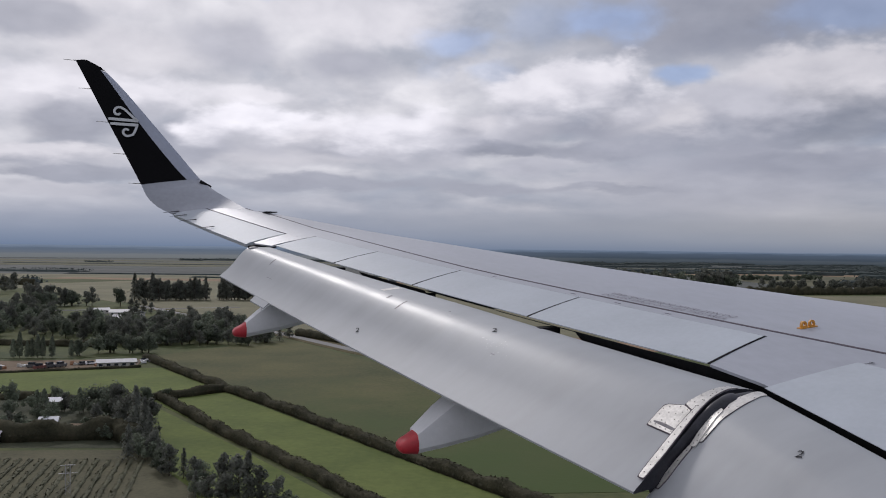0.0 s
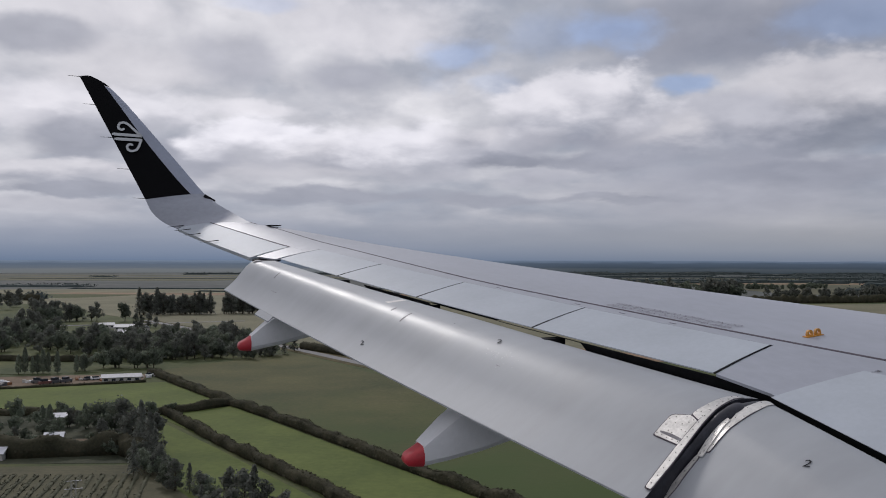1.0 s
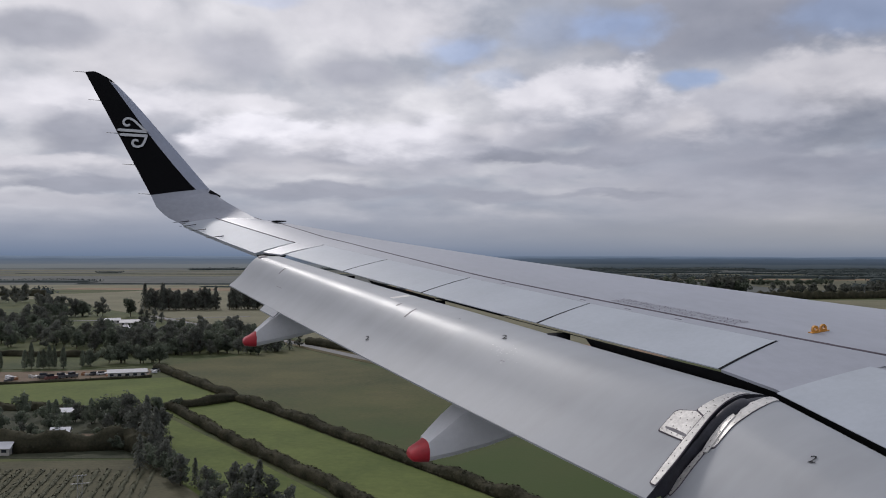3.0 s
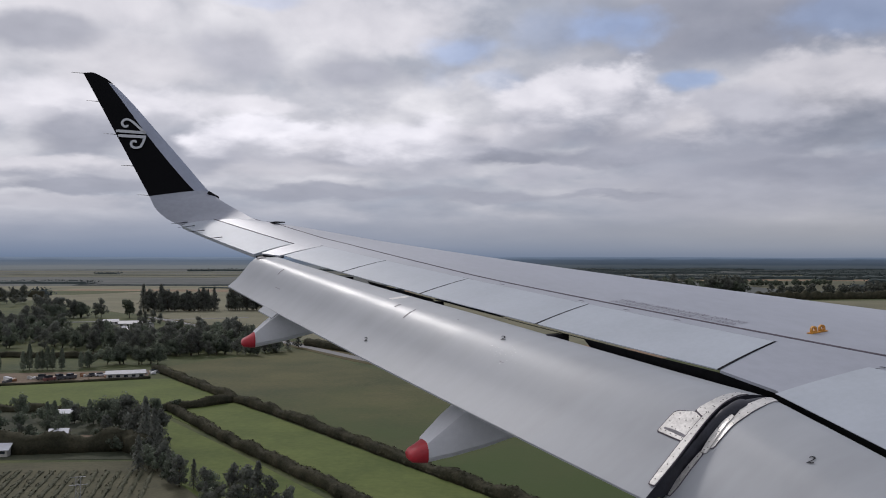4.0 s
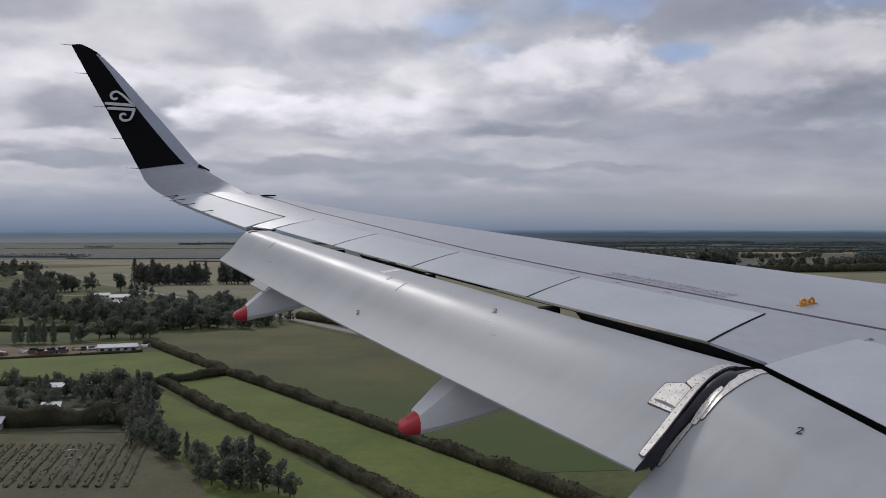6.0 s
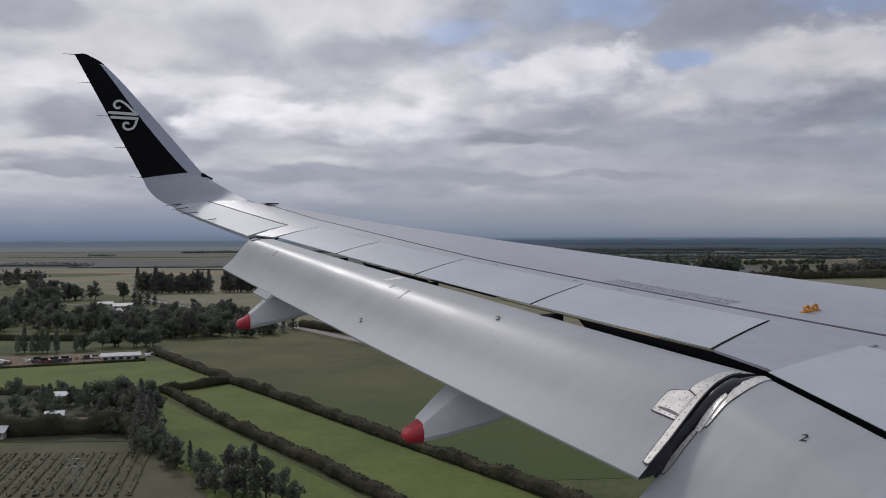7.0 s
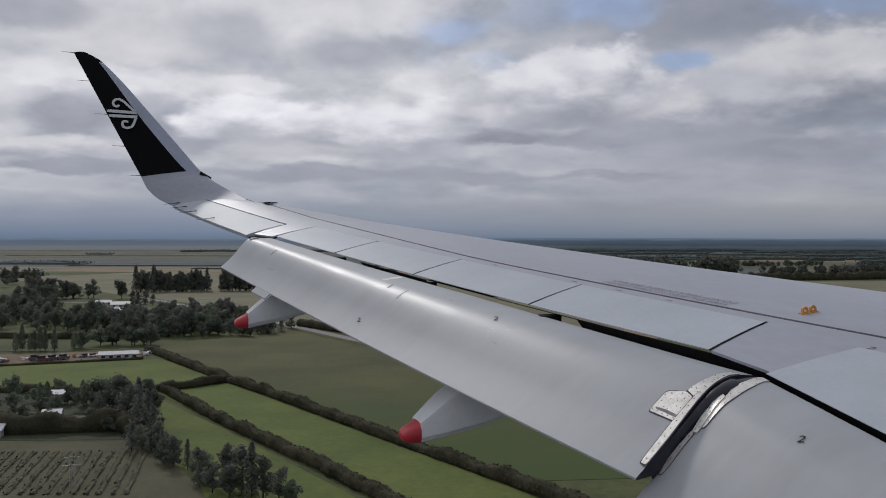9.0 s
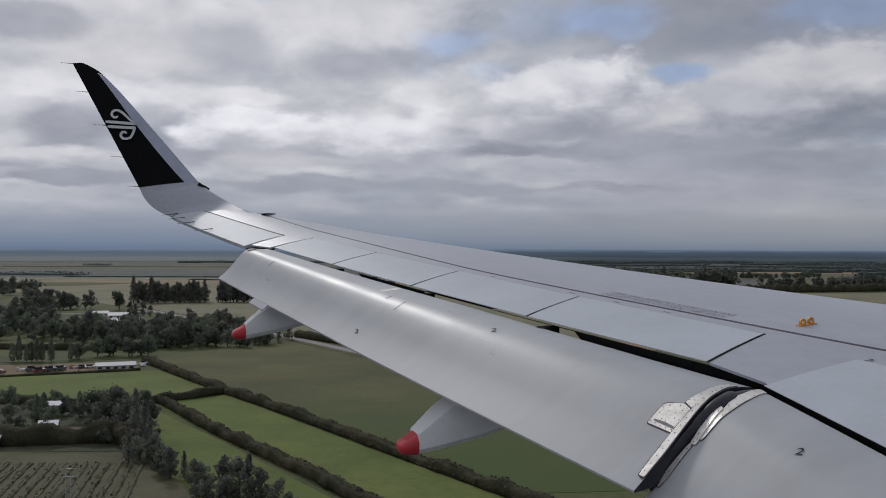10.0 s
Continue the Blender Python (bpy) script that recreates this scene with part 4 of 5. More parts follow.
def on_flap(fn, y, q, lean=0.15):
    """Characters that stand level and upright when read from the cabin."""
    n = flap_normal(fn, y, q)
    o = fn(y, q) + n * 0.004
    sight = (o - Vector((-3.275, 1.698, 0))).normalized()
    level = sight.cross(Vector((0, 0, 1))).normalized()
    upright = level.cross(sight)
    right, up = [(d - sight * (d.dot(n) / sight.dot(n))).normalized() for d in (level, upright)]
    return lambda a, b: o + right * (a + b * lean) + up * b


surface_text("2", 0.100, on_flap(outer_at, 8.15, 0.45), INK, "black stencilled figure 2", heavy=0.008)
surface_text("2", 0.105, on_flap(outer_at, 9.63, 0.86), INK, "black stencilled figure 2", heavy=0.008)
surface_text("2", 0.082, on_flap(inner_at, 5.36, 0.325, 0.35), INK, "black stencilled figure 2", heavy=0.008)
surface_text("7", 0.08, lambda a, b: skin(0.45 + b, 5.95 - a, 0.006), INK, "black stencilled figure 7")
surface_text("DO NOT WALK OUTSIDE THIS AREA", 0.072, lambda a, b: skin(0.735 + b, 7.80 - a, 0.004), FAINT, "worn dark stencilled walkway warning")
surface_text("DO NOT WALK OUTSIDE THIS AREA", 0.072, lambda a, b: skin(0.855 - b, 7.80 + a, 0.004), FAINT, "worn dark stencilled walkway warning")
for y, u in ((7.55, 0.62), (8.05, 0.62), (8.55, 0.62), (9.6, 0.62)):
    skin_slab("skin_tick", [(u, y), (u, y + 0.06), (u + 0.007, y + 0.06), (u + 0.007, y)], FAINT, 1, 2, 0.002, 0.003)


def build_anchor():
    anchor = tagged(new("rope_anchor"), "orange two-eyed rope anchor on the skin")
    anchor.parent = wing
    for dx in (0.0, 0.064):
        c = skin(0.885 + dx, 6.73) + Vector((0, 0, 0.024))
        rings = []
        for i in range(16):
            t = 2 * math.pi * i / 16
            d = Vector((math.cos(t), 0, math.sin(t)))
            wide = 0.023 + 0.008 * max(0.0, -math.sin(t))
            rings.append([c + d * wide + Vector((0, -0.009, 0)), c + d * wide + Vector((0, 0.009, 0)), c + d * 0.0105 + Vector((0, 0.009, 0)), c + d * 0.0105 + Vector((0, -0.009, 0))])
        v, f = loft(rings + rings[:1], caps=False)
        mesh_object("eye", v, f, ORANGE, anchor, smooth=False)
    skin_slab("foot_plate", [(0.850, 6.712), (0.850, 6.748), (0.980, 6.748), (0.980, 6.712)], ORANGE, 2, 2, 0.006, 0.006, parent=anchor)


build_anchor()
# sparkles of droplets round the figure, painted as white discs on the flap
random.seed(4)
v, f = [], []
for i in range(30):
    y, q = 8.02 + random.gauss(0, 0.10), 0.56 + random.gauss(0, 0.03)
    a, c = disc(outer_at(y, q), flap_normal(outer_at, y, q), 0.0022 + 0.0028 * random.random(), 0.001)
    f += [tuple(k + len(v) for k in g) for g in c]
    v += a
tagged(mesh_object("droplet_marks", v, f, EMBLEM, wing, "small white discs painted as glints of droplets", smooth=False), kind="stuff")

# ---------------------------------------------------------------- the land
def ground_sheet():
    n, verts, faces = 40, [], []
    for i in range(n + 1):
        for j in range(n + 1):
            verts.append((-7000 + 14000 * i / n, -7000 + 14000 * j / n, 0.0))
    for i in range(n):
        for j in range(n):
            a = i * (n + 1) + j
            faces.append((a, a + n + 1, a + n + 2, a + 1))
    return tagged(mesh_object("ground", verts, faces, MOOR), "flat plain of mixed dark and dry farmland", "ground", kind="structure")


ground_sheet()


def field(name, pts, mat, z, label):
    """A paddock as a low sheet with a slightly uneven rim."""
    v = [(x, y, z) for x, y in pts]
    n = len(v)
    v += [(x, y, -0.2) for x, y in pts]
    f = [tuple(range(n))] + [(i, (i + 1) % n, n + (i + 1) % n, n + i) for i in range(n)]
    ob = mesh_object(name, v, f, mat, smooth=False)
    if ob.data.polygons[0].normal.z < 0:
        ob.data.flip_normals()
    return tagged(ob, label, "field", kind="structure")


field("field", [(-900, 150), (700, 150), (900, 1500), (-300, 1300), (-1000, 1200)], GRASS, 0.05, "green pasture of the plain")
field("field", [(-1500, 1850), (-300, 1900), (500, 1900), (200, 1120), (-224, 1000), (-345, 960), (-560, 1250), (-1300, 1360)], TAN, 0.10, "dry yellow-green field")
field("field", [(-700, 1700), (-380, 1680), (200, 1640), (220, 1560), (-300, 1560), (-720, 1620)], STRAW, 0.16, "strip of straw-coloured stubble")
field("field", [(-335, 962), (-205, 1030), (150, 1100), (210, 700), (80, 470), (20, 470), (-48, 560), (-95, 640), (-175, 745), (-236, 830)], TAN, 0.16, "dry field beyond the road")
field("field", [(-60, 640), (60, 660), (150, 560), (60, 480), (10, 490)], STRAW, 0.22, "sandy mown patch of dry field")
field("field", [(-159, 490), (-99, 592), (-40, 485), (20, 405), (80, 318), (140, 235), (16, 222), (-34, 297), (-92, 381)], OLIVE, 0.14, "large grazed olive-green paddock")
field("field", [(-112, 350), (-88, 373), (-34, 292), (18, 215), (60, 140), (20, 140), (-20, 214), (-70, 291)], BRIGHT, 0.18, "narrow fresh green paddock")
field("field", [(-112, 346), (-72, 288), (-22, 212), (16, 140), (-60, 140), (-66, 216), (-86, 267), (-100, 300)], BRIGHT, 0.12, "narrow fresh green paddock")
field("field", [(-240, 352), (-124, 358), (-98, 388), (-138, 446), (-160, 440), (-260, 395)], BRIGHT, 0.20, "bright green paddock")
field("yard", [(-260, 415), (-208, 424), (-150, 446), (-157, 478), (-196, 471), (-280, 452)], EARTH, 0.24, "bare brown contractor's yard")
field("field", [(-260, 262), (-92, 268), (-84, 258), (-72, 240), (-96, 300), (-108, 348), (-126, 350), (-240, 350)], GARDEN, 0.15, "dark rough gardens and lawns among trees")
field("field", [(-190, 190), (-48, 190), (-60, 222), (-72, 240), (-88, 266), (-180, 258)], VINELAND, 0.17, "dull olive vineyard ground")
field("field", [(-126, 288), (-104, 288), (-102, 304), (-124, 304)], EARTH, 0.22, "small sandy riding ring")
field("field", [(-280, 470), (-196, 478), (-165, 500), (-170, 530), (-300, 560)], GRASS, 0.22, "mown green behind the poplars")
field("field", [(430, 1260), (900, 1330), (900, 820), (330, 800)], TAN, 0.12, "dry green-brown field")
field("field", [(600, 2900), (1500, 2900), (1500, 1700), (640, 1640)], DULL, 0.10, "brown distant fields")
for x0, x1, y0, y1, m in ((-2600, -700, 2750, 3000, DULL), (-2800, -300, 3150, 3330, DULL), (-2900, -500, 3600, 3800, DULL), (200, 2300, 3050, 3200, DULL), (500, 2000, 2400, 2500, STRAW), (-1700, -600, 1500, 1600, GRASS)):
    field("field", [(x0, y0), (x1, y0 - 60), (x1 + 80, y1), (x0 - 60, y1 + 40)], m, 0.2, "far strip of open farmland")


def strip_path(name, pts, width, mat, z, label, category="road"):
    v, f = [], []
    for i, p in enumerate(pts):
        a, b = Vector(pts[max(0, i - 1)]), Vector(pts[min(len(pts) - 1, i + 1)])
        d = (b - a).normalized()
        n = Vector((-d.y, d.x)) * width / 2
        v += [(p[0] + n.x, p[1] + n.y, z), (p[0] - n.x, p[1] - n.y, z), (p[0] - n.x * 1.05, p[1] - n.y * 1.05, -0.1), (p[0] + n.x * 1.05, p[1] + n.y * 1.05, -0.1)]
    rings = [v[i:i + 4] for i in range(0, len(v), 4)]
    a, b = loft(rings)
    return tagged(mesh_object(name, a, b, mat, smooth=False), label, category, kind="structure")


ROAD = [(-300, 905), (-190, 745), (-109, 627), (-50, 530), (10, 445), (69, 360), (142, 255), (230, 130)]
strip_path("verge", ROAD, 17, VERGE, 0.26, "rough brown grass verge along the road", "verge")
strip_path("road", ROAD, 7.5, ROADM, 0.34, "straight grey sealed country road")
strip_path("road", [(20, 434), (42, 425), (75, 412), (95, 400)], 4, ROADM, 0.36, "grey farm driveway", "driveway")
strip_path("road", [(-200, 900), (-300, 850), (-420, 800)], 6, ROADM, 0.36, "grey sealed country road")


# vegetation -------------------------------------------------------------------
def leaf_quads(rng, centers, size):
    """Many small leaf sprays of four corners, each turned its own way."""
    v, f = [], []
    normals = []
    for c in centers:
        s = size * rng.uniform(0.6, 1.4)
        d = Vector((rng.gauss(0, 1), rng.gauss(0, 1), rng.gauss(0, 0.8))).normalized()
        soft = d
        if isinstance(c, tuple):
            c, out = c
            d = (d * 0.62 + out).normalized()
            soft = (out + d * 0.25 + Vector((0, 0, 0.35))).normalized()
        e = d.orthogonal().normalized()
        e.rotate(Matrix.Rotation(rng.uniform(0, 6.28), 3, d))
        g = d.cross(e)
        k = len(v)
        bend = d * s * rng.uniform(-0.3, 0.3)
        v += [c - e * s, c - g * s * 0.6 + bend, c + e * s * 1.1, c + g * s * 0.7 + bend]
        f.append((k, k + 1, k + 2, k + 3))
        normals += [soft] * 4
    return v, f, normals


def foliage(name, leaves, mat, parent, label=""):
    """Leaves whose shading follows the round of the crown."""
    v, f, normals = leaves
    ob = mesh_object(name, v, f, mat, parent, label)
    ob.data.normals_split_custom_set_from_vertices(normals)
    return ob



def trunk_mesh(name, rng, h, r, limbs, parent):
    v, f = [], []
    lines = [([Vector((0, 0, -0.2)), Vector((rng.uniform(-.2, .2), rng.uniform(-.2, .2), h * 0.5)), Vector((rng.uniform(-.3, .3), rng.uniform(-.3, .3), h * 0.93))], r)]
    for i in range(limbs):
        z = h * rng.uniform(0.3, 0.75)
        a = rng.uniform(0, 6.28)
        lines.append(([Vector((0, 0, z)), Vector((math.cos(a) * h * 0.10, math.sin(a) * h * 0.10, z + h * 0.07)), Vector((math.cos(a) * h * 0.2, math.sin(a) * h * 0.2, z + h * 0.16))], r * 0.4))
    for pts, rr in lines:
        rings = []
        for i, p in enumerate(pts):
            q = rr * (1 - 0.42 * i)
            rings.append([p + Vector((q * math.cos(t), q * math.sin(t), 0)) for t in (0, 1.26, 2.51, 3.77, 5.03)])
        a, b = loft(rings)
        f += [tuple(k + len(v) for k in g) for g in b]
        v += a
    return mesh_object(name, v, f, BARK, parent, "brown trunk and limbs")


def make_tree(kind, seed):
    rng = random.Random(seed)
    centers = []
    if kind == "broadleaf":
        h = 10.0
        t = thing("broadleaf_tree", "dark green broadleaf farm tree with uneven crown", "tree", "broadleaf trees")
        blobs = [(Vector((rng.gauss(0, 1.5), rng.gauss(0, 1.5), rng.uniform(2.2, 8.0))), rng.uniform(1.4, 2.4)) for _ in range(13)]
        for c, r in blobs:
            for _ in range(75):
                d = Vector((rng.gauss(0, 1), rng.gauss(0, 1), rng.gauss(0, 0.85))).normalized()
                centers.append((c + d * r * rng.uniform(0.6, 1.05), d))
        size, mat, rr, limbs = 0.46, LEAF, 0.28, 6
    elif kind == "conifer":
        h = 14.0
        t = thing("conifer_tree", "dark conifer with ragged tiered branches", "tree", "conifers")
        for i in range(26):
            z = 1.6 + 12.2 * (i / 25) ** 0.95
            reach = 4.4 * (1 - (z / 14.4)) ** 0.8 + 0.15
            for b in range(7):
                a = rng.uniform(0, 6.28)
                L = reach * rng.uniform(0.55, 1.15)
                for k in range(4):
                    s = (k + 1) / 4
                    centers.append((Vector((math.cos(a) * L * s + rng.gauss(0, .12), math.sin(a) * L * s + rng.gauss(0, .12), z - 0.35 * L * s * s + rng.gauss(0, .2))), Vector((math.cos(a) * 0.7, math.sin(a) * 0.7, 0.6))))
        size, mat, rr, limbs = 0.42, NEEDLE, 0.26, 2
    elif kind == "pine":
        h = 13.0
        t = thing("pine_tree", "dark spreading pine with clumped crown", "tree", "pines")
        blobs = [(Vector((rng.gauss(0, 1.6), rng.gauss(0, 1.6), rng.uniform(1.6, 11.5))), rng.uniform(1.2, 2.1)) for _ in range(17)]
        for c, r in blobs:
            c = Vector((c.x * (1.25 - c.z / 14), c.y * (1.25 - c.z / 14), c.z))
            for _ in range(58):
                d = Vector((rng.gauss(0, 1), rng.gauss(0, 1), rng.gauss(0, 0.7))).normalized()
                centers.append((c + d * r * rng.uniform(0.55, 1.05), d))
        size, mat, rr, limbs = 0.42, NEEDLE, 0.3, 5
    else:
        h = 12.0
        t = thing("poplar_tree", "slim upright poplar in a row", "tree", "row of poplars")
        for _ in range(760):
            z = rng.uniform(1.2, 12)
            r = 1.95 * math.sin(math.pi * min(1, (z / 12.6) ** 0.7)) ** 0.7 * rng.uniform(0.5, 1.05)
            a = rng.uniform(0, 6.28)
            centers.append((Vector((math.cos(a) * r, math.sin(a) * r, z)), Vector((math.cos(a), math.sin(a), 0.4))))
        size, mat, rr, limbs = 0.36, LEAF, 0.2, 3
    leaves = leaf_quads(rng, centers, size)
    trunk_mesh("trunk", rng, h, rr, limbs, t)
    foliage("crown", leaves, mat, t)
    t.location = (0, -300 - 20 * seed, 0)
    return t


KINDS = {k: [make_tree(k, s * 7 + i) for i, s in enumerate((1, 2, 3))] for k in ("broadleaf", "conifer", "pine", "poplar")}
_used = set()
FAR = []     # trees of distant woods, too small to pick apart


def plant(kind, x, y, s=1.0, rng=random):
    """Stand a tree of that kind at x, y."""
    i = rng.randrange(3)
    src = KINDS[kind][i]
    if y > 1062 or x < -430:
        FAR.append((src, x, y, rng.uniform(0, 6.28), s * rng.uniform(0.9, 1.1)))
        return src
    m = Matrix.Translation((x, y, 0.1)) @ Matrix.Rotation(rng.uniform(0, 6.28), 4, "Z") @ Matrix.Diagonal((s * rng.uniform(0.9, 1.1), s * rng.uniform(0.9, 1.1), s * rng.uniform(0.9, 1.12), 1))
    if (kind, i) not in _used:
        _used.add((kind, i))
        src.matrix_basis = m
        return src
    return copy_thing(src, m @ Matrix.Diagonal((1 / src.scale.x, 1 / src.scale.y, 1 / src.scale.z, 1)))


R1 = random.Random(11)


def row(kind, a, b, n, s, jitter=1.5):
    for i in range(n):
        t = (i + 0.5) / n
        plant(kind, a[0] + (b[0] - a[0]) * t + R1.gauss(0, jitter), a[1] + (b[1] - a[1]) * t + R1.gauss(0, jitter), s * R1.uniform(0.8, 1.15), R1)


def inside(p, poly):
    c = False
    for i in range(len(poly)):
        (x0, y0), (x1, y1) = poly[i - 1], poly[i]
        if (y0 > p[1]) != (y1 > p[1]) and p[0] < (x1 - x0) * (p[1] - y0) / (y1 - y0) + x0:
            c = not c
    return c


CLEARING = [(-278, 650), (-226, 648), (-322, 905), (-382, 885)]     # open ground round the farmhouses


def grove(poly, n, kinds, s):
    xs, ys = [p[0] for p in poly], [p[1] for p in poly]
    done = 0
    while done < n:
        p = (R1.uniform(min(xs), max(xs)), R1.uniform(min(ys), max(ys)))
        if inside(p, poly) and not inside(p, CLEARING):
            plant(R1.choice(kinds), p[0], p[1], s * R1.uniform(0.7, 1.25), R1)
            done += 1


# tall shelter belt across the dry field
row("conifer", (-338, 996), (-262, 1010), 14, 1.75, 2.0)
row("pine", (-336, 998), (-262, 1014), 26, 1.75, 2.5)
row("pine", (-252, 1020), (-120, 1050), 44, 1.8, 2.5)
row("conifer", (-252, 1022), (-120, 1056), 14, 1.6, 2.5)
grove([(-405, 860), (-372, 900), (-318, 905), (-312, 872), (-360, 850)], 34, ["pine", "broadleaf", "pine"], 1.6)
grove([(-600, 1090), (-530, 1100), (-520, 1170), (-600, 1180)], 9, ["pine"], 1.6)
row("pine", (-290, 840), (-255, 800), 4, 1.0)
# woods and gardens behind the yard
grove([(-420, 600), (-297, 590), (-190, 560), (-200, 640), (-300, 760), (-420, 800)], 150, ["broadleaf", "pine", "broadleaf"], 1.35)
grove([(-200, 545), (-108, 548), (-112, 600), (-165, 700), (-215, 690)], 125, ["broadleaf", "broadleaf", "pine"], 1.15)
row("pine", (-190, 540), (-104, 566), 9, 1.05, 3)
row("conifer", (-128, 556), (-100, 580), 4, 1.0, 2)
row("poplar", (-268, 470), (-232, 474), 4, 0.8, 0.8)
row("poplar", (-226, 476), (-205, 480), 7, 0.95, 0.6)
row("poplar", (-199, 486), (-194, 490), 2, 0.85, 0.6)
row("broadleaf", (-196, 496), (-160, 510), 10, 1.15, 2.5)
# dark trees round the near gardens
for x, y, s, k in ((-121, 318, 1.2, "broadleaf"), (-114, 309, 1.15, "broadleaf"), (-107, 300, 1.25, "pine"), (-100, 290, 1.1, "pine"), (-94, 280, 1.15, "conifer"), (-88, 270, 1.0, "conifer"), (-91, 286, 1.0, "pine"),
                   (-118, 328, 1.1, "broadleaf"), (-124, 330, 1.0, "broadleaf"), (-128, 322, 0.8, "poplar"), (-139, 318, 0.85, "poplar"), (-142, 319, 0.75, "poplar"), (-112, 346, 0.7, "broadleaf"), (-107, 352, 0.6, "broadleaf"),
                   (-150, 300, 0.8, "broadleaf"), (-158, 312, 0.9, "broadleaf"), (-146, 345, 0.7, "broadleaf"), (-141, 290, 0.6, "broadleaf"), (-128, 284, 0.55, "broadleaf"), (-110, 290, 0.8, "pine"), (-104, 282, 0.8, "broadleaf"),
                   (-84, 262, 0.8, "conifer"), (-80, 254, 0.7, "pine"), (-136, 306, 0.7, "broadleaf"), (-160, 338, 0.9, "broadleaf"), (-172, 322, 1.0, "broadleaf"), (-168, 300, 0.9, "pine"), (-150, 280, 0.8, "broadleaf")):
    plant(k, x, y, s, R1)
for x, y, s, k in ((-51, 214, 0.86, "pine"), (-47, 212, 0.95, "pine"), (-44, 209, 0.92, "conifer"), (-41, 207, 0.82, "pine"), (-37, 205, 0.70, "pine"), (-54, 212, 0.62, "pine"), (-34, 202, 0.58, "broadleaf"), (-49, 208, 0.72, "pine")):
    plant(k, x, y, s, R1)
grove([(-200, 268), (-96, 276), (-112, 340), (-200, 345)], 46, ["broadleaf", "broadleaf", "pine"], 0.5)
for i in range(17):
    t = i / 16
    plant(("broadleaf", "pine", "broadleaf", "conifer")[i % 4], -92 + 36 * t + R1.gauss(0, 1.6), 268 - 52 * t + R1.gauss(0, 2), R1.uniform(0.45, 0.75), R1)
# along the road and round the farm beyond it
plant("pine", -100, 600, 1.0, R1)
plant("conifer", 52, 452, 1.05, R1)
for x, y, s in ((62, 470, 0.6), (75, 480, 0.65), (88, 472, 0.6), (112, 352, 0.65), (118, 346, 0.7), (104, 358, 0.6), (-35, 516, 0.3), (32, 395, 0.3), (70, 345, 0.32)):
    plant("broadleaf", x, y, s, R1)
# woods passed earlier along the line of flight
grove([(-700, 250), (-300, 250), (-300, 420), (-420, 560), (-700, 560)], 36, ["broadleaf", "pine"], 1.0)
# beyond the nose
grove([(330, 1760), (448, 1690), (470, 1740), (350, 1810)], 44, ["pine", "broadleaf"], 2.0)
grove([(436, 1560), (500, 1535), (510, 1580), (440, 1600)], 34, ["pine", "broadleaf"], 2.2)
row("pine", (500, 1400), (900, 1500), 110, 1.45, 7)
row("pine", (640, 1380), (800, 1430), 24, 1.8, 6)
row("broadleaf", (560, 1900), (820, 1960), 46, 1.5, 8)
grove([(270, 1420), (330, 1400), (345, 1440), (280, 1460)], 26, ["pine", "broadleaf"], 1.9)
grove([(350, 1440), (372, 1430), (376, 1450), (354, 1462)], 12, ["pine", "broadleaf"], 2.1)
grove([(180, 1500), (240, 1480), (245, 1520), (190, 1540)], 22, ["pine", "broadleaf"], 1.5)


def distant_trees():
    """The trees of the distant woods in one mesh, with fewer and larger leaf sprays."""
    v, marks = [], []
    slots = [LEAF, NEEDLE]
    for src, x, y, turn, s in FAR:
        crown = next(c for c in src.children if c.name.startswith("crown"))
        me = crown.data
        co = np.empty(len(me.vertices) * 3)
        me.vertices.foreach_get("co", co)
        co = co.reshape(-1, 4, 3)[::4]
        mid = co.mean(axis=1, keepdims=True)
        co = (mid + (co - mid) * 1.9) * s
        m = np.array([[math.cos(turn), math.sin(turn), 0], [-math.sin(turn), math.cos(turn), 0], [0, 0, 1]])
        v.append((co @ m + np.array([x, y, 0.1])).reshape(-1, 3))
        marks += [slots.index(me.materials[0])] * len(co)
    v = np.concatenate(v)
    f = np.arange(len(v)).reshape(-1, 4)
    ob = mesh_object("distant_trees", v.tolist(), f.tolist(), LEAF, smooth=False)
    ob.data.materials.append(NEEDLE)
    ob.data.polygons.foreach_set("material_index", marks)
    return tagged(ob, "dark clumps of distant trees standing on the plain", "woods", kind="stuff")


distant_trees()


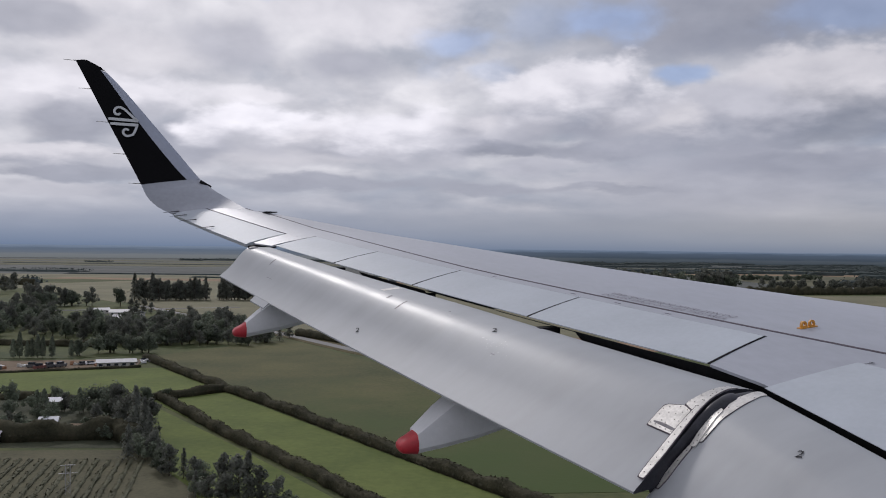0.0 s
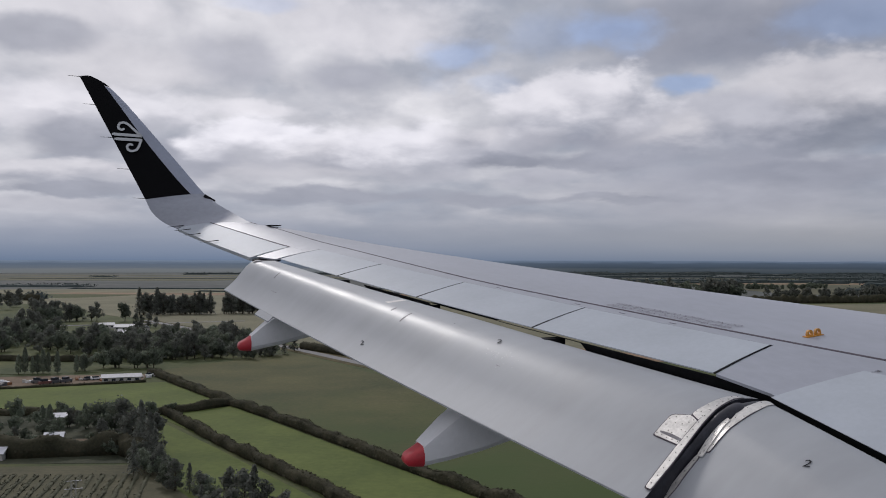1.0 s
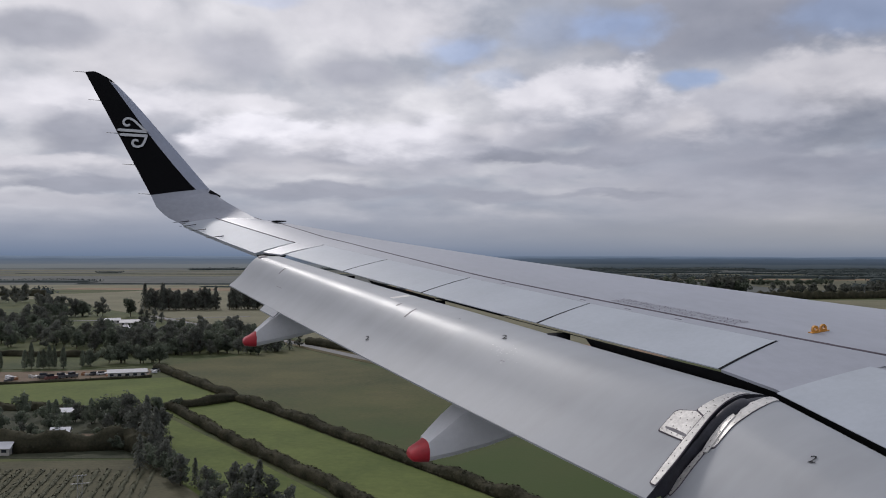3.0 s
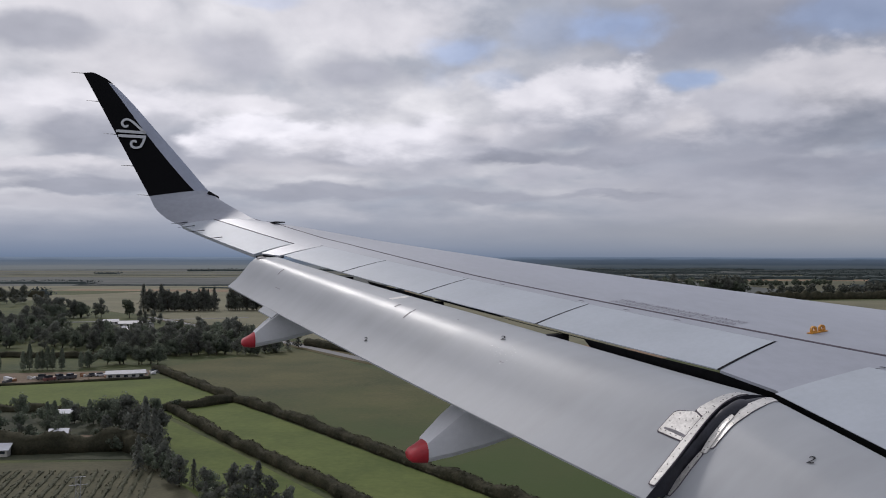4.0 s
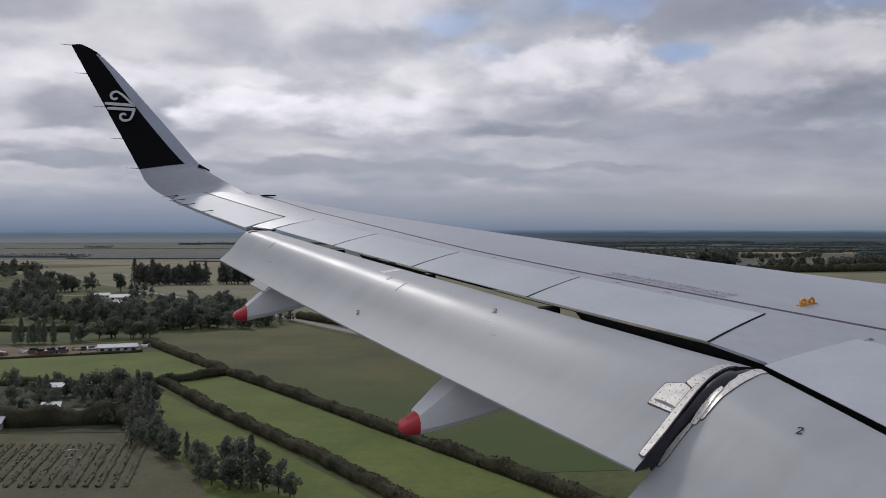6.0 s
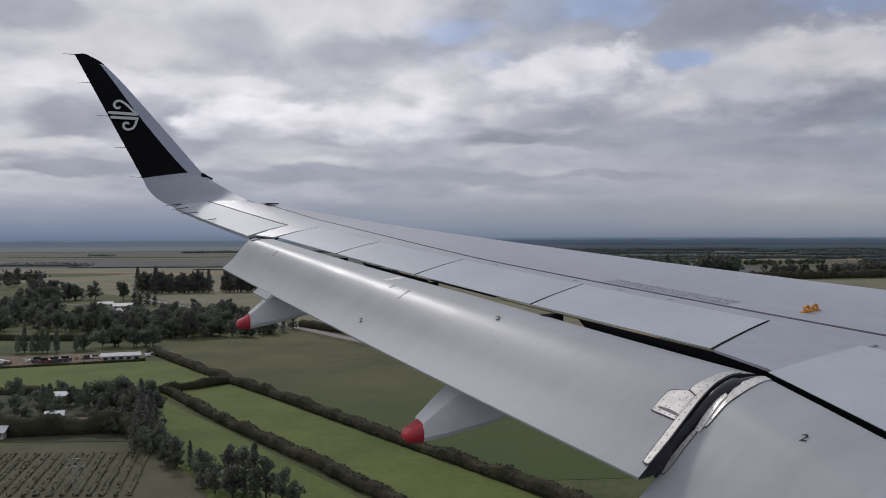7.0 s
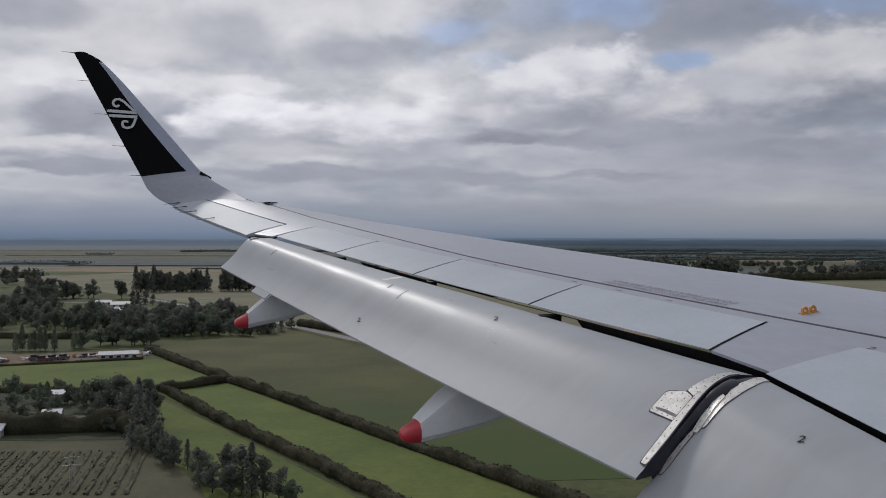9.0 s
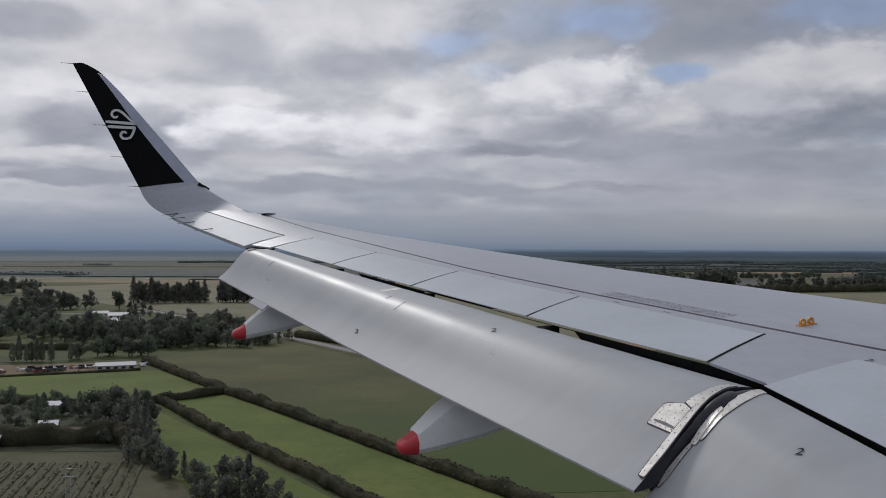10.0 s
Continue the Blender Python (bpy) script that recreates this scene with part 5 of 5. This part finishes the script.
def hedge(pts, width, height, label, group="shelter hedges", seed=1, mat=None):
    """A clipped shelter hedge: a lumpy body with sprays all over it."""
    rng = random.Random(seed)
    rings = []
    path = []
    for a, b in zip(pts[:-1], pts[1:]):
        a, b = Vector(a), Vector(b)
        n = max(2, int((b - a).length / 1.6))
        path += [(a.lerp(b, i / n), (b - a).normalized()) for i in range(n)]
    path.append((Vector(pts[-1]), (Vector(pts[-1]) - Vector(pts[-2])).normalized()))
    centers = []
    for p, d in path:
        side = Vector((-d.y, d.x))
        hh = height * (0.88 + 0.42 * noise.noise(Vector((p.x * 0.11, p.y * 0.11, seed))) + rng.uniform(-0.06, 0.06))
        ww = width / 2 * (1 + 0.3 * noise.noise(Vector((p.x * 0.16, p.y * 0.16, seed + 5))))
        ring = []
        for sx, sz in ((-0.9, -0.05), (-1.0, 0.45), (-0.85, 0.85), (-0.3, 1.0), (0.3, 1.0), (0.85, 0.85), (1.0, 0.45), (0.9, -0.05)):
            ring.append(Vector((p.x + side.x * ww * sx + rng.gauss(0, 0.14), p.y + side.y * ww * sx + rng.gauss(0, 0.14), hh * sz + rng.gauss(0, 0.1))))
        rings.append(ring)
        for _ in range(34 if width > 2 else 8):
            k = rng.randrange(1, 7)
            lean = (-1.0, -0.7, -0.25, 0.25, 0.7, 1.0)[k - 1]
            centers.append((ring[k] + Vector((rng.gauss(0, 0.22), rng.gauss(0, 0.22), rng.gauss(-0.05, 0.13))), Vector((side.x * lean, side.y * lean, 1.0 - 0.5 * abs(lean)))))
    top = thing("hedge", label, "hedge", group)
    v, f = loft(rings)
    mesh_object("body", v, f, mat or HEDGE, top)
    foliage("sprays", leaf_quads(rng, centers, 0.36), mat or HEDGE, top, "loose outer sprays of leaves")
    return top


hedge([(-157, 482), (-124, 430), (-92, 381), (-68, 348), (-34, 297), (-11, 262), (16, 222), (60, 155)], 3.8, 3.5, "long dark green shelter hedge between paddocks", seed=1)
hedge([(-108, 352), (-70, 291), (-33, 237), (0, 185), (25, 145)], 3.6, 3.3, "long dark green shelter hedge between paddocks", seed=2)
hedge([(-117, 350), (-100, 362), (-90, 376)], 3.6, 3.6, "short dark cross hedge joining two hedges", seed=3)
hedge([(-240, 350), (-180, 352), (-128, 346)], 4.0, 3.2, "dark hedge beside the bright paddock", seed=4)
hedge([(-262, 414), (-205, 421), (-160, 440), (-148, 447)], 1.6, 1.4, "low dark hedge along the yard", seed=5)
hedge([(-160, 280), (-130, 276), (-100, 282), (-88, 270)], 6.0, 6.5, "dark hedge behind the vineyard", seed=6)
hedge([(-96, 616), (-60, 572), (-30, 536)], 7.0, 5.5, "thick clipped hedge beside the road", seed=7)
hedge([(25, 462), (60, 474), (115, 440)], 5, 4.5, "dark hedge round the farmstead", seed=8)
hedge([(58, 400), (85, 366), (112, 332)], 6, 5, "dark hedge between farmstead and road", seed=9)
hedge([(40, 420), (54, 402)], 5, 4, "dark hedge at the farm gate", seed=10)
hedge([(430, 1290), (600, 1330), (760, 1390)], 10, 12, "tall dark shelter belt across the plain", seed=11)
hedge([(-900, 1340), (-690, 1360), (-610, 1355)], 9, 10, "dark shelter belt at the dry field", seed=12)
hedge([(-280, 540), (-200, 534)], 4, 4, "dark hedge behind the mown green", seed=13)
for i in range(34):
    x = -176 + 3.1 * i
    hedge([(x, 210), (x - 9, 252)], 1.1, 0.6, "thin row of low vines", "vineyard rows", 40 + i, VINE)


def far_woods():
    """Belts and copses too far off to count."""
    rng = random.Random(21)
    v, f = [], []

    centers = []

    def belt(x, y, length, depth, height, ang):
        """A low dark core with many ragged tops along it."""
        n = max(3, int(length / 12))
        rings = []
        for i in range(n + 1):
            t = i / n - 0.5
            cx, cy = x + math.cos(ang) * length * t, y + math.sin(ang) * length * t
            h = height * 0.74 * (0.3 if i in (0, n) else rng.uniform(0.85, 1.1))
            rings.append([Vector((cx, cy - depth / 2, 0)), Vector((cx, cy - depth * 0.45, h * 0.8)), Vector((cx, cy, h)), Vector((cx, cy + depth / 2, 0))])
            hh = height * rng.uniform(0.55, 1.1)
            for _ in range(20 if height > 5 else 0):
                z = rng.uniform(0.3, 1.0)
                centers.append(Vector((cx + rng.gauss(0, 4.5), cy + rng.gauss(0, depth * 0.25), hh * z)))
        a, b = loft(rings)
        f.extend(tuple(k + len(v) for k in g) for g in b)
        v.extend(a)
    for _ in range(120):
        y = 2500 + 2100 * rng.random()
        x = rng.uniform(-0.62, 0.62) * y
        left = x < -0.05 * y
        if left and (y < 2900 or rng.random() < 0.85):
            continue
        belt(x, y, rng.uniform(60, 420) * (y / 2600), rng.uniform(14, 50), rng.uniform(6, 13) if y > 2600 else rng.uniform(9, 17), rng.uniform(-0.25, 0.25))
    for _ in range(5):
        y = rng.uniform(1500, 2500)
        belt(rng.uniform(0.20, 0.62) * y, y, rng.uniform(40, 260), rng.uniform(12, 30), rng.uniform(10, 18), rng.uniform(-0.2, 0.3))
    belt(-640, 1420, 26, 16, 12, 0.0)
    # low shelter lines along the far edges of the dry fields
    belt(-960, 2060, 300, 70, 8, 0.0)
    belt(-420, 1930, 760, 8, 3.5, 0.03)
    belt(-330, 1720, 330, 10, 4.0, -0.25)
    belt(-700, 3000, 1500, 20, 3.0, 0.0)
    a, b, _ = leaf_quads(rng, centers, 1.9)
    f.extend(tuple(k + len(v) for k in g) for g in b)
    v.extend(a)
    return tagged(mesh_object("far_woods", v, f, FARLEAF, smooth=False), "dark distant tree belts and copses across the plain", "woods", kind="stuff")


far_woods()


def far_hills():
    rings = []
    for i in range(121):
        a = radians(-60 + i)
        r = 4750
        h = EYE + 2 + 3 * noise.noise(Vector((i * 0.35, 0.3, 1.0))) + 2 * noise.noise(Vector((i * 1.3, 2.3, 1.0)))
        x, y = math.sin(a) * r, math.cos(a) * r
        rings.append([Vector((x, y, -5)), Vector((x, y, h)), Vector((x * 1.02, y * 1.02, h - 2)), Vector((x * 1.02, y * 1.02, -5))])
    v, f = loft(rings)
    return tagged(mesh_object("backdrop", v, f, HILLS), "rim of low hills on the horizon with glowing painted blue haze", "hills", kind="structure")


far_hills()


# buildings -----------------------------------------------------------------------
def house(x, y, rz, length, width, wall, roof_rise, roof_mat, label, name="farm_house", category="house", windows=3):
    h = thing(name, label, category)
    bm = bmesh.new()
    box(bm, 0, 0, wall / 2 - 0.1, length, width, wall + 0.2)
    part("wall", bm, WALLP, h)
    o, e = 0.5, 0.35
    L, W = length / 2 + o, width / 2 + e
    lowz = wall - 0.1
    pts = []
    for sx in (-L, L):
        pts.append([Vector((sx, -W, lowz)), Vector((sx, 0, wall + roof_rise)), Vector((sx, W, lowz)), Vector((sx, W, lowz - 0.15)), Vector((sx, 0, wall + roof_rise - 0.15)), Vector((sx, -W, lowz - 0.15))])
    v, f = loft(pts)
    mesh_object("roof", v, f, roof_mat, h, smooth=False)
    for i in range(windows):
        wx = -length / 2 + length * (i + 0.5) / windows
        bm = bmesh.new()
        box(bm, wx, -width / 2 - 0.02, wall * 0.58, min(1.8, length / windows * 0.5), 0.08, wall * 0.4)
        part("window", bm, GLASS, h)
    bm = bmesh.new()
    box(bm, length * 0.5 + 0.02, 0, min(2.1, wall * 0.8) / 2, 0.08, 1.0, min(2.1, wall * 0.8))
    part("door", bm, GLASS, h)
    h.matrix_world = pose(x, y, 0.2, 0, 0, rz)
    return h


house(-160, 447, 20, 18, 8, 2.8, 1.2, SHEDROOF, "long pale shed with grey iron roof", "shed", "shed", 5)
house(-275, 775, 10, 16, 9, 3.2, 2.2, ROOFG, "pale farmhouse with grey roof among trees")
house(-258, 768, -30, 11, 8, 3.0, 2.0, ROOFW, "white-roofed house among trees")
house(-300, 800, 25, 13, 8, 3.0, 2.0, ROOFG, "grey-roofed house among trees")
house(-252, 720, 30, 10, 7, 2.8, 1.6, ROOFW, "white-roofed cottage in the clearing")
house(-262, 735, -15, 8, 6, 2.6, 1.4, SHEDROOF, "grey-roofed barn in the clearing", "barn", "barn", 2)
house(-129, 299, 12, 5.5, 4.5, 2.0, 1.2, ROOFW, "small white-roofed garden building among hedges", "outbuilding", "shed", 2)
house(-137, 273, 5, 9, 6, 2.2, 1.4, ROOFW, "white-roofed house in the gardens")
house(-143, 337, 8, 6, 5, 2.0, 1.2, ROOFW, "white-roofed house beside the hedge")
house(-127, 340, -20, 9, 6, 2.2, 1.4, ROOFW, "pale-roofed house behind garden trees")
house(82, 424, 18, 18, 9, 3.0, 2.0, ROOFG, "grey-roofed farmhouse behind a hedge")
house(99, 420, 18, 9, 7, 2.6, 1.2, ROOFW, "white-roofed outbuilding behind the farmhouse", "outbuilding", "shed", 2)
house(92, 398, -20, 8, 5, 2.4, 0.9, ROOFW, "low white-roofed shed on the lawn", "shed", "shed", 2)
house(103, 396, 40, 7, 5, 2.4, 0.9, ROOFG, "small grey-roofed shed on the lawn", "shed", "shed", 2)
house(650, 1420, 0, 22, 10, 4, 2.5, ROOFW, "white farm building on the plain", "farm_building", "building", 3)
house(380, 1780, 0, 30, 12, 4, 2.5, ROOFW, "long white-roofed farm building far off", "farm_building", "building", 3)


def vehicle(x, y, rz, L, W, H, mat, label, name="parked_vehicle"):
    c = thing(name, label, "vehicle", "vehicles in the yard")
    bm = bmesh.new()
    box(bm, 0, 0, H * 0.38, L, W, H * 0.45)
    bmesh.ops.bevel(bm, geom=bm.edges[:], offset=0.12, segments=2, affect="EDGES")
    part("body", bm, mat, c)
    bm = bmesh.new()
    box(bm, -L * 0.08, 0, H * 0.78, L * 0.55, W * 0.88, H * 0.42)
    bmesh.ops.bevel(bm, geom=bm.edges[:], offset=0.15, segments=2, affect="EDGES")
    part("cabin", bm, GLASS, c)
    for sx in (-0.32, 0.32):
        for sy in (-0.5, 0.5):
            bm = bmesh.new()
            bmesh.ops.create_cone(bm, cap_ends=True, segments=12, radius1=0.36, radius2=0.36, depth=0.24, matrix=Matrix.Translation((L * sx, W * sy, 0.36)) @ Matrix.Rotation(radians(90), 4, "X"))
            part("wheel", bm, TYRE, c)
    c.matrix_world = pose(x, y, 0.25, 0, 0, rz)


R2 = random.Random(31)
for i in range(11):
    vehicle(-178 + 3.4 * i + R2.uniform(-1, 1), 457 + 1.3 * i + R2.uniform(-5, 4), R2.uniform(0, 180), R2.uniform(4, 6), 1.9, 1.8, WHITEV if i % 3 else GREYV, "small parked farm vehicle in the yard")
for x, y in ((-198, 440), (-193, 436), (-190, 441), (-186, 444)):
    vehicle(x, y, R2.uniform(0, 180), 6.0, 2.4, 2.8, REDV if x == -193 else GREYV, "dull farm machine parked in the yard", "farm_machine")
def stack(x, y, rz, L, W, H, mat, label):
    """A heap of stored goods: a few boxes of uneven size on each other."""
    c = thing("stored_goods", label, "stack", "goods stored in the yard")
    for k in range(3):
        bm = bmesh.new()
        box(bm, (k - 1) * L * 0.33, R2.uniform(-0.2, 0.2), H * (0.3 + 0.12 * k) / 2, L * 0.31, W * R2.uniform(0.7, 1), H * (0.3 + 0.12 * k), R2.uniform(-0.1, 0.1))
        bmesh.ops.bevel(bm, geom=bm.edges[:], offset=0.08, segments=1, affect="EDGES")
        part("bundle", bm, mat, c)
    c.matrix_world = pose(x, y, 0.26, 0, 0, rz)


for i in range(22):
    t = i / 21
    stack(-215 + 66 * t + R2.uniform(-2, 2), 428 + 32 * t + R2.uniform(0, 14), R2.uniform(0, 180), R2.uniform(2.5, 5), R2.uniform(1.5, 2.5), R2.uniform(1.6, 3.2), (WHITEV, GREYV, RUST, WALLP)[i % 4], "low stack of goods stored in the yard")
vehicle(42, 421, 20, 8, 2.4, 2.6, WHITEV, "white caravan parked by the hedge", "caravan")
vehicle(97, 388, 70, 5, 1.9, 1.7, WHITEV, "white car on the farm lawn")


def power_pole(x, y):
    p = thing("power_pole", "weathered wooden power pole with crossarm", "pole", "power poles")
    bm = bmesh.new()
    bmesh.ops.create_cone(bm, cap_ends=True, segments=8, radius1=0.2, radius2=0.13, depth=11, matrix=Matrix.Translation((0, 0, 5.4)))
    part("post", bm, WOODP, p)
    bm = bmesh.new()
    box(bm, 0, 0, 10.3, 2.4, 0.14, 0.16)
    part("crossarm", bm, WOODP, p)
    p.matrix_world = pose(x, y, 0.1, 0, 0, 60)


for x, y in ((-130, 665), (-40, 540), (30, 440), (88, 348)):
    power_pole(x + 10, y + 6)


def lattice_mast(x, y):
    """A short twin-legged mast with two braced crossarms."""
    m = thing("lattice_mast", "pale galvanised lattice mast standing in the vineyard", "mast")
    for sx in (-0.55, 0.55):
        bm = bmesh.new()
        box(bm, sx, 0, 3.6, 0.12, 0.12, 7.4)
        part("leg", bm, GALV, m)
    for z, w in ((7.1, 3.4), (5.2, 4.2)):
        bm = bmesh.new()
        box(bm, 0, 0, z, w, 0.12, 0.14)
        part("crossarm", bm, GALV, m)
    for i in range(6):
        bm = bmesh.new()
        bmesh.ops.create_cube(bm, size=1.0, matrix=Matrix.Translation((0, 0, 0.9 + 1.1 * i)) @ Matrix.Rotation(0.78 if i % 2 else -0.78, 4, "Y") @ Matrix.Diagonal((0.07, 0.07, 1.55, 1)))
        part("brace", bm, GALV, m)
    m.matrix_world = pose(x, y, 0.15, 0, 0, 20)


lattice_mast(-89, 217)
